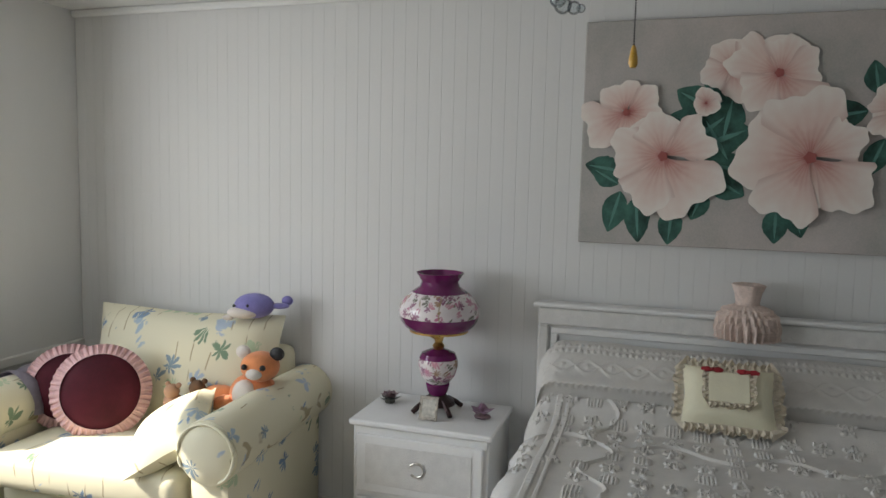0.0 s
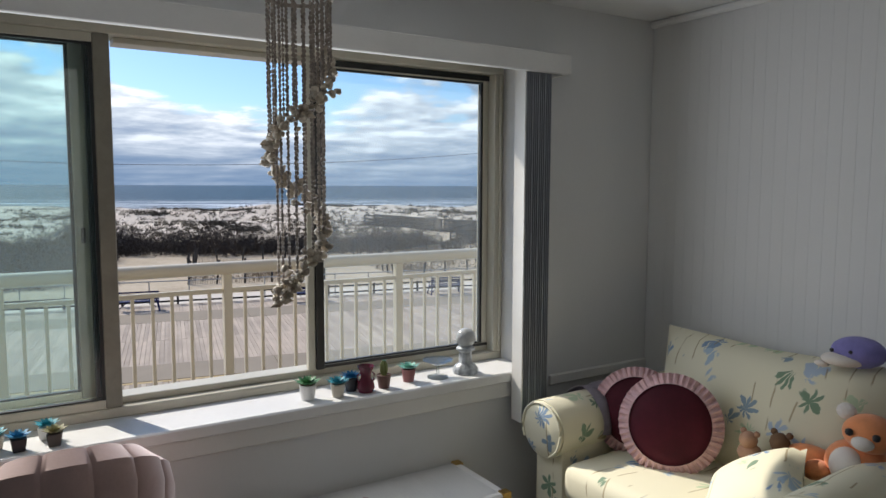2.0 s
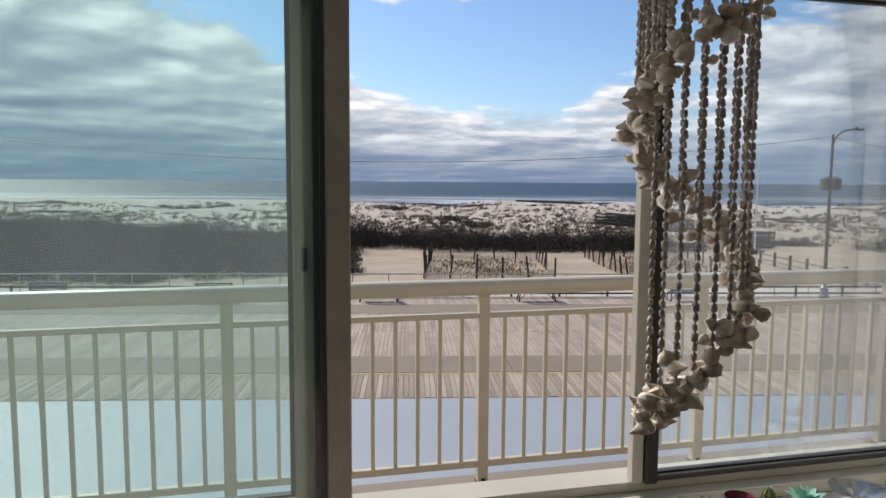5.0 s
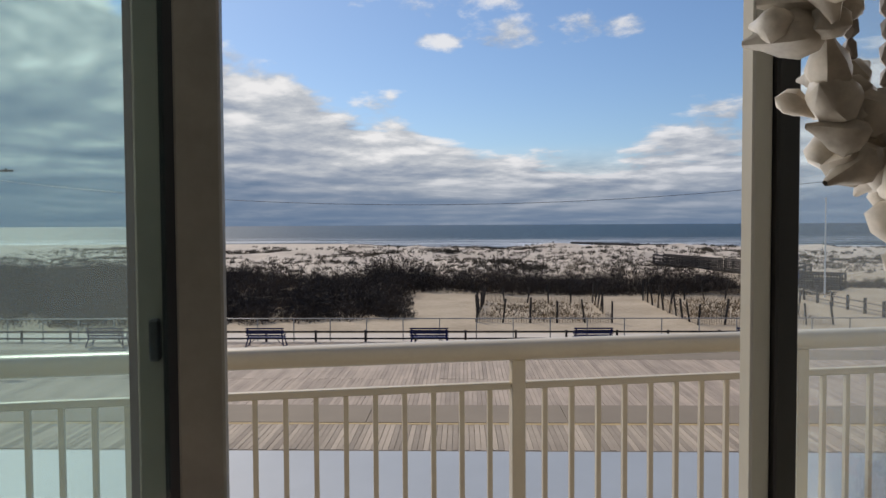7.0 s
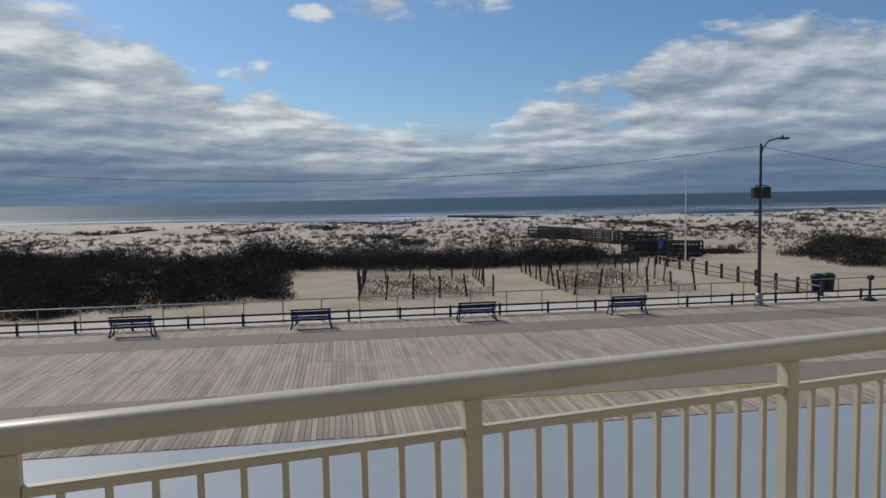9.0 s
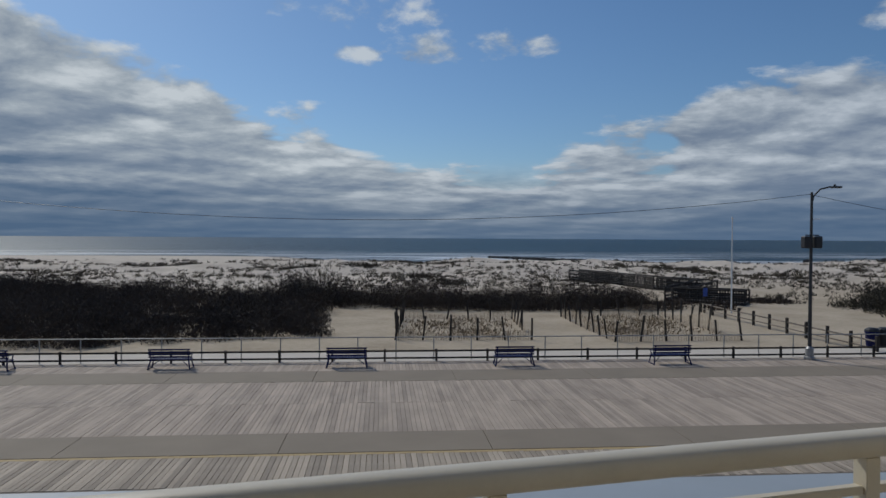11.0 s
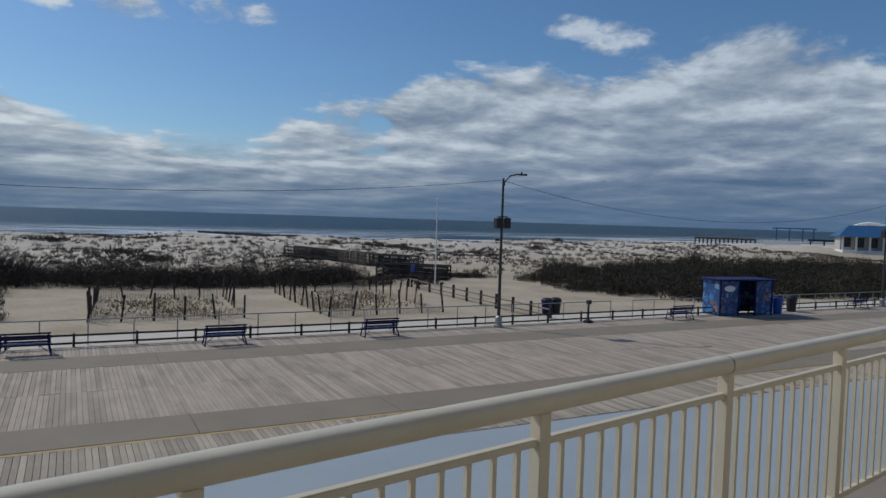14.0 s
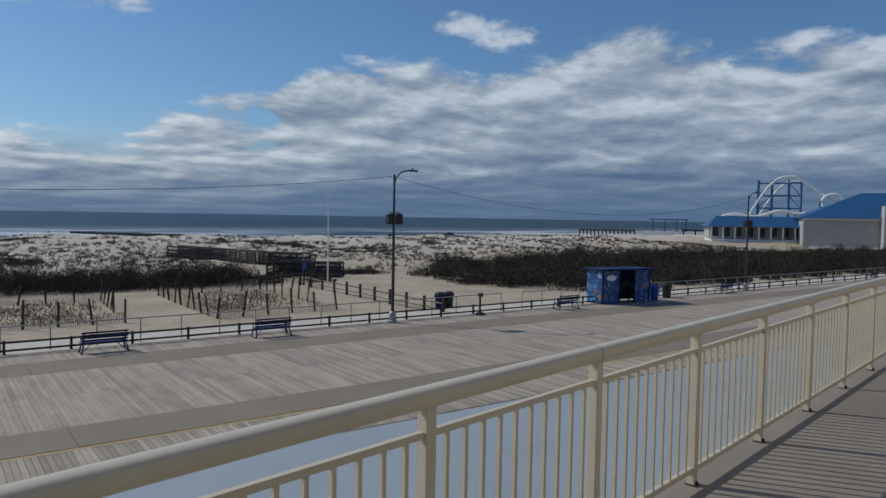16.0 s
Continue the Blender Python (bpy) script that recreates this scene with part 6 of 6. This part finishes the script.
def build_kiosk():
    k = thing("kiosk_shelter", "blue printed boardwalk shelter with a flat dark roof", "kiosk", at=on_walk(46.0, 1.1, -8))
    part("end_panel", box(-2.3, -0.9, 0.05, -0.7, -0.84, 2.35, 0.01), KIOSK, k, "blue panel with a plain poster")
    part("sign_oval", add_lathe(bmesh.new(), [(0, 0), (0.45, 0), (0.45, 0.02), (0, 0.02)], 20, pose(-1.5, -0.905, 1.85, 90) @ Matrix.Diagonal((1, 0.45, 1, 1))), WHITEP, k, "pale oval sign")
    part("end_panel", box(0.7, -0.9, 0.05, 2.2, -0.84, 2.35, 0.01), KIOSK, k)
    part("back_panel", box(-2.3, 0.75, 0.05, 2.2, 0.8, 2.3, 0.01), KIOSK, k)
    part("side_panel", box(-2.3, -0.84, 0.05, -2.24, 0.75, 2.35, 0.01), KIOSK, k)
    part("side_panel", box(2.14, -0.84, 0.05, 2.2, 0.75, 2.35, 0.01), KIOSK, k)
    part("seat", box(-0.7, 0.2, 0.42, 0.9, 0.7, 0.48, 0.01), NAVY, k)
    part("roof", box(-2.55, -1.15, 2.38, 2.45, 1.0, 2.50, 0.03), NAVY, k)
    for x in (-2.27, -0.72, 0.72, 2.17):
        part("post", box(x - 0.05, -0.95, 0, x + 0.05, -0.84, 2.4, 0.008), NAVY, k)


build_kiosk()


def build_bin(u, v, mat, label, lid, z=0.0):
    b = thing("litter_bin", label, "bin", at=on_walk(u, v, 0, z))
    part("body", add_lathe(bmesh.new(), [(0, 0.0), (0.30, 0.0), (0.36, 0.85), (0.40, 0.88), (0.40, 0.95), (0.34, 0.95), (0.0, 0.9)], 12), mat, b, smooth=True)
    if lid:
        part("lid", add_lathe(bmesh.new(), [(0.40, 0.95), (0.38, 1.05), (0.25, 1.15), (0, 1.18)], 12), lid, b)


build_bin(49.3, 0.4, BLUE, "bright blue plastic recycling bin beside the kiosk", BLUE)
build_bin(51.6, 0.95, BLACK, "dark litter bin beside the kiosk", BLACK)
build_bin(33.1, 5.7, NAVY, "dark blue bin standing on the sand path", BLACK, -0.25)
build_bin(33.9, 5.8, BLACK, "black bin standing on the sand path", BLACK, -0.25)
vp = thing("view_finder", "dark coin telescope on a round boardwalk foot", "telescope", at=on_walk(32.55, 0.74))
part("foot", add_lathe(bmesh.new(), [(0, 0), (0.32, 0), (0.30, 0.1), (0.09, 0.2), (0, 0.2)], 12), BLACK, vp)
part("column", rod((0, 0, 0.15), (0, 0, 1.15), 0.06, 0.05), BLACK, vp)
part("head", box(-0.12, -0.16, 1.12, 0.12, 0.16, 1.36, 0.04), BLACK, vp)


def build_snow_fence(corners, seed, label):
    f = thing("snow_fence", label, "fence", "sand fences")
    rng = random.Random(seed)
    post = mesh_of("post", box(-0.05, -0.05, -0.3, 0.05, 0.05, 1.5, 0.01), DARKWOOD)
    vs, fs = [], []
    for (u0, v0), (u1, v1) in zip(corners, corners[1:]):
        a, b = uv(u0 * 0.965 - 0.3, v0), uv(u1 * 0.965 - 0.3, v1)
        n = max(2, int((b - a).length / 1.5))
        for i in range(n):
            p = a.lerp(b, i / n)
            again("post", post, f, pose(p.x, p.y, ground_height(p.x, p.y) + rng.uniform(-0.25, 0.15), rng.uniform(-9, 9), rng.uniform(-9, 9), rng.uniform(0, 90)))
        m = int((b - a).length / 0.10)
        d = (b - a).normalized() * 0.018
        for i in range(m):
            p = a.lerp(b, i / m)
            z = ground_height(p.x, p.y)
            h = z + 0.62 + 0.28 * math.sin(i * 0.045 + seed) + rng.uniform(-0.06, 0.06)
            k = len(vs)
            vs += [(p.x - d.x, p.y - d.y, z), (p.x + d.x, p.y + d.y, z), (p.x + d.x, p.y + d.y, h), (p.x - d.x, p.y - d.y, h)]
            fs.append((k, k + 1, k + 2, k + 3))
    soup("slats", vs, fs, SLAT, f)


build_snow_fence([(14.8, 9.6), (6.2, 9.9), (7.0, 20.7), (15.6, 20.3), (15.0, 12.5)], 3, "worn wooden slat fence penning bare sand")
build_snow_fence([(28.2, 8.8), (19.8, 8.5), (20.0, 22.0), (28.6, 22.9), (28.3, 12.0)], 4, "worn wooden slat fence beside the sand path")


def build_path_rail():
    f = thing("path_rail", "post and rail fence along the sand path", "fence")
    post = mesh_of("post", box(-0.08, -0.08, -0.3, 0.08, 0.08, 1.05, 0.02), DARKWOOD)
    pts = [uv(31.8, 24.8) + (uv(31.4, 3.0) - uv(31.8, 24.8)) * (i / 10) for i in range(11)]
    prev = None
    for p in pts:
        z = ground_height(p.x, p.y)
        again("post", post, f, pose(p.x, p.y, z))
        q = Vector((p.x, p.y, z + 0.75))
        if prev:
            part("rail", add_rod(bmesh.new(), prev, q, 0.05, seg=6), GREYWOOD, f)
            part("rail", add_rod(bmesh.new(), prev - Vector((0, 0, 0.4)), q - Vector((0, 0, 0.4)), 0.04, seg=6), GREYWOOD, f)
        prev = q


build_path_rail()
fp = thing("flag_pole", "tall bare white flagpole beside the beach walkover", "flagpole", at=Matrix.Translation(uv(34.2, 24.3, -4.7)))
part("pole", rod((0, 0, 0), (0, 0, 8.0), 0.07, 0.045, 10), WHITEP, fp)
part("finial", add_ball(bmesh.new(), (0, 0, 8.05), 0.09), WHITEP, fp)


def build_walkover():
    w = thing("beach_walkover", "dark timber ramp and steps over the dune", "walkover")
    stops = [Vector(p) for p in ((42.3, 88.0, -3.9), (46.1, 80.0, -4.2), (45.6, 72.0, -4.6), (48.0, 67.0, -4.1), (40.0, 61.0, -4.7), (44.3, 56.0, -4.75))]
    stops = [Vector((p.x, p.y, max(p.z, ground_height(p.x, p.y) + 0.25))) for p in stops]
    legs = list(zip(stops, stops[1:]))
    vs, fs = [], []
    post = mesh_of("post", box(-0.07, -0.07, -1.0, 0.07, 0.07, 1.15, 0.01), DARKWOOD)
    for a, b in legs:
        d = (b - a).normalized()
        side = Vector((-d.y, d.x, 0)).normalized() * 1.1
        bm = bmesh.new()
        c = [bm.verts.new(p + s + Vector((0, 0, h))) for h in (0.0, -0.3) for p, s in ((a, side), (b, side), (b, -side), (a, -side))]
        bm.faces.new(c[:4])
        bm.faces.new(c[4:])
        for i in range(4):
            bm.faces.new((c[i], c[(i + 1) % 4], c[(i + 1) % 4 + 4], c[i + 4]))
        part("deck", bm, DARKWOOD, w)
        n = max(2, int((b - a).length / 2.0))
        for s in (side, -side):
            for i in range(n + 1):
                p = a.lerp(b, i / n) + s
                again("post", post, w, pose(*p))
            m = int((b - a).length / 0.24)
            for i in range(m):
                p = a.lerp(b, i / m) + s
                k = len(vs)
                vs += [(p.x - d.x * 0.055, p.y - d.y * 0.055, p.z), (p.x + d.x * 0.055, p.y + d.y * 0.055, p.z), (p.x + d.x * 0.055, p.y + d.y * 0.055, p.z + 1.05), (p.x - d.x * 0.055, p.y - d.y * 0.055, p.z + 1.05)]
                fs.append((k, k + 1, k + 2, k + 3))
            for h in (1.1, 0.62, 0.2):
                part("rail", add_rod(bmesh.new(), a + s + Vector((0, 0, h)), b + s + Vector((0, 0, h)), 0.085, seg=6), DARKWOOD, w)

    soup("balusters", vs, fs, DARKWOOD, w)


build_walkover()
sp = thing("sign_post", "blue beach rules sign on a timber post", "sign", at=Matrix.Translation(uv(32.0, 24.6, -4.75)))
part("post", box(-0.07, -0.07, 0, 0.07, 0.07, 2.3, 0.01), DARKWOOD, sp)
part("board", box(-0.2, -0.10, 1.5, 0.2, -0.075, 2.2), BLUE, sp)


# ---- the far shore ----
def build_jetty():
    j = thing("jetty", "long dark stone jetty running into the surf", "jetty")
    rng = random.Random(8)
    a, b = Vector((122, 344, -9.2)), Vector((148, 272, -9.0))
    for i in range(60):
        p = a.lerp(b, i / 59)
        bm = add_ball(bmesh.new(), (0, 0, 0), 1.3, 1, (1.0, 1.0, 0.75))
        for v in bm.verts:
            v.co *= rng.uniform(0.8, 1.2)
        ob = part("stone", bm, ROCK, j)
        ob.matrix_world = pose(p.x + rng.uniform(-0.6, 0.6), p.y + rng.uniform(-0.6, 0.6), p.z + 0.3, 0, 0, rng.uniform(0, 360))


build_jetty()


def build_truck(x, y, rz, label):
    z = ground_height(x, y)
    t = thing("beach_truck", label, "truck", at=pose(x, y, z, 0, 0, rz))
    part("body", box(-2.6, -1.0, 0.55, 2.6, 1.0, 1.35, 0.15), BLACK, t)
    part("cab", box(-1.0, -0.95, 1.35, 1.2, 0.95, 2.15, 0.25), BLACK, t)
    part("windscreen", box(1.15, -0.8, 1.45, 1.23, 0.8, 2.0), DARKGLASS, t)
    part("load", box(-2.4, -0.85, 1.35, -1.1, 0.85, 1.9, 0.15), BLACK, t)
    for dx in (-1.6, 1.6):
        for dy in (-0.95, 0.95):
            w = part("wheel", rod((dx, dy - 0.12, 0.42), (dx, dy + 0.12, 0.42), 0.42, seg=14), BLACK, t)
            part("rim", rod((dx, dy - 0.13, 0.42), (dx, dy + 0.13, 0.42), 0.22, seg=10), GALV, w)


build_truck(151.0, 268.0, 10, "dark pickup truck parked on the beach")
build_truck(226.0, 242.0, 25, "dark truck parked on the sand")
build_truck(276.0, 250.0, 15, "dark pickup with a load on the sand")


def seen_from(yaw, d):
    a = radians(yaw)
    return Vector((-1.4 - d * math.sin(a), 0.2 + d * math.cos(a), 0))


def build_pavilion():
    h = thing("pavilion", "long low beach pavilion with a blue metal roof", "building")
    a, b = seen_from(-68.3, 200), seen_from(-74.8, 205)
    d = (b - a).normalized()
    m = Matrix.Translation((a.x, a.y, -4.6)) @ Matrix.Rotation(math.atan2(d.y, d.x), 4, "Z")
    L = (b - a).length
    h.matrix_world = m
    part("base_wall", box(0, 0, 0, L, 12, 1.5), WHITEP, h)
    part("back_wall", box(0, 4, 1.5, L, 12, 4.9), SIDING, h)
    for i in range(9):
        part("column", box(i * L / 8 - 0.2, 0.0, 1.5, i * L / 8 + 0.2, 0.4, 4.9), WHITEP, h)
    for i in range(8):
        part("pane", box(i * L / 8 + 0.6, 3.93, 2.2, (i + 1) * L / 8 - 0.6, 3.99, 4.6), DARKGLASS, h)
    r = bmesh.new()
    c = [r.verts.new(p) for p in ((-1.2, -1.4, 4.9), (L + 1.2, -1.4, 4.9), (L + 1.2, 13, 4.9), (-1.2, 13, 4.9), (2.0, 5.8, 7.7), (L - 2.0, 5.8, 7.7))]
    for q in ((0, 1, 5, 4), (1, 2, 5), (2, 3, 4, 5), (3, 0, 4), (3, 2, 1, 0)):
        r.faces.new([c[i] for i in q])
    part("roof", r, BLUEROOF, h)


def build_hall():
    h = thing("amusement_hall", "large grey hall with a blue gable roof", "building")
    a, b = seen_from(-74.5, 195), seen_from(-88.0, 205)
    d = (b - a).normalized()
    h.matrix_world = Matrix.Translation((a.x, a.y, -4.6)) @ Matrix.Rotation(math.atan2(d.y, d.x), 4, "Z")
    L = (b - a).length
    part("wall", box(0, 0, 0, L, 30, 7.2), SIDING, h)
    part("trim_band", box(-0.15, -0.15, 7.0, L, 0, 7.4), WHITEP, h)
    part("base_band", box(-0.1, -0.1, 0, L, 0, 0.6), WHITEP, h)
    part("corner_post", box(-0.2, -0.2, 0, 0.2, 0, 7.2), WHITEP, h)
    part("front_block", box(16.5, -4, 0, L, -0.15, 10.5), SIDING, h)
    part("sign_bars", box(26, -4.2, 7.4, 32, -4.0, 9.4, 0.3), BLUE, h, "plain blue sign shape")
    for x in (19.0, 21.5):
        part("pane", box(x, -4.06, 1.4, x + 1.5, -4.0, 3.0), DARKGLASS, h)
    r = bmesh.new()
    c = [r.verts.new(p) for p in ((-1, -1, 7.42), (L, -1, 7.42), (L, 31, 7.42), (-1, 31, 7.42), (14, 12, 14.0), (L, 12, 14.0))]
    for q in ((0, 1, 5, 4), (1, 2, 5), (2, 3, 4, 5), (3, 0, 4), (3, 2, 1, 0)):
        r.faces.new([c[i] for i in q])
    part("roof", r, BLUEROOF, h)


build_pavilion()
build_hall()


def build_ride():
    t = thing("water_slide", "blue steel ride tower with white looping slides", "ride")
    c = seen_from(-71.4, 238)
    d = (seen_from(-80, 238) - c).normalized()
    t.matrix_world = Matrix.Translation((c.x, c.y, -4.6)) @ Matrix.Rotation(math.atan2(d.y, d.x), 4, "Z") @ Matrix.Diagonal((0.85, 0.85, 0.95, 1))
    for x in (0, 4.5, 10, 14, 20, 28):
        h = 20.0 if x < 15 else 15 - (x - 15) * 0.35
        for y in (0, 5):
            part("post", rod((x, y, 0), (x, y, h), 0.32, seg=6), BLUESTEEL, t)
        part("beam", rod((x, 0, h - 1), (x, 5, h - 1), 0.25, seg=6), BLUESTEEL, t)
    for z in (11, 15, 19):
        part("beam", rod((0, 0, z), (14, 0, z), 0.25, seg=6), BLUESTEEL, t)
        part("brace", rod((0, 0, z - 4), (4.5, 0, z), 0.14, seg=5), BLUESTEEL, t)
        part("brace", rod((14, 0, z - 4), (10, 0, z), 0.14, seg=5), BLUESTEEL, t)
    arc = [(-3 + i * 1.5, -0.6, 8 + 13 * math.sin(min(1.0, i / 8) * 1.57) - (max(0, i - 10) * 0.95)) for i in range(22)]
    part("slide", add_tube(bmesh.new(), arc, 0.42, 7), WHITEP, t)
    part("slide", add_tube(bmesh.new(), [(x + 2.4, y + 2.2, z - 1.5) for x, y, z in arc], 0.42, 7), WHITEP, t)
    loop = [(24 + 3.4 * math.cos(a), -1.4, 13 + 2.4 * math.sin(a)) for a in [i * 0.42 for i in range(16)]]
    part("slide", add_tube(bmesh.new(), loop, 0.55, 7), WHITEP, t)
    low = [(-12 + i * 2.2, -1.6, 8.0 + 0.16 * i + 0.7 * math.sin(i * 0.9)) for i in range(15)]
    part("slide", add_tube(bmesh.new(), low, 0.5, 7), WHITEP, t)


build_ride()


def build_pier():
    p = thing("pier", "far timber pier on dark piles over the surf", "pier")
    a, b = seen_from(-58.4, 420), seen_from(-62.6, 400)
    for i in range(15):
        q = a.lerp(b, i / 14)
        part("pile", rod((q.x, q.y, -11), (q.x, q.y, -4.6), 0.45, seg=6), DARKWOOD, p)
    part("deck", add_rod(bmesh.new(), (a.x, a.y, -4.6), (b.x, b.y, -4.4), 0.5, seg=4), DARKWOOD, p)
    e = thing("pier_stage", "pale stage and blue canopy at the end of the pier", "stage")
    c = seen_from(-64.0, 330)
    d = (seen_from(-69, 330) - c).normalized()
    e.matrix_world = Matrix.Translation((c.x, c.y, -6.6)) @ Matrix.Rotation(math.atan2(d.y, d.x), 4, "Z")
    part("stage_wall", box(-5, 0, 0, 9, 6, 3.2), WHITEP, e)
    for x in (0, 5, 10, 14):
        part("post", box(x - 0.25, 0, 3.2, x + 0.25, 0.5, 8.3), BLUESTEEL, e)
    part("canopy", box(-1.5, -1, 8.3, 15, 6, 8.8), BLUESTEEL, e)
    part("platform", box(12, 0, 3.6, 32, 5, 4.3), DARKWOOD, e)
    for x in (13, 18, 24, 31):
        part("pile", box(x - 0.3, 0.5, -1.5, x + 0.3, 1.1, 3.6), DARKWOOD, e)


build_pier()
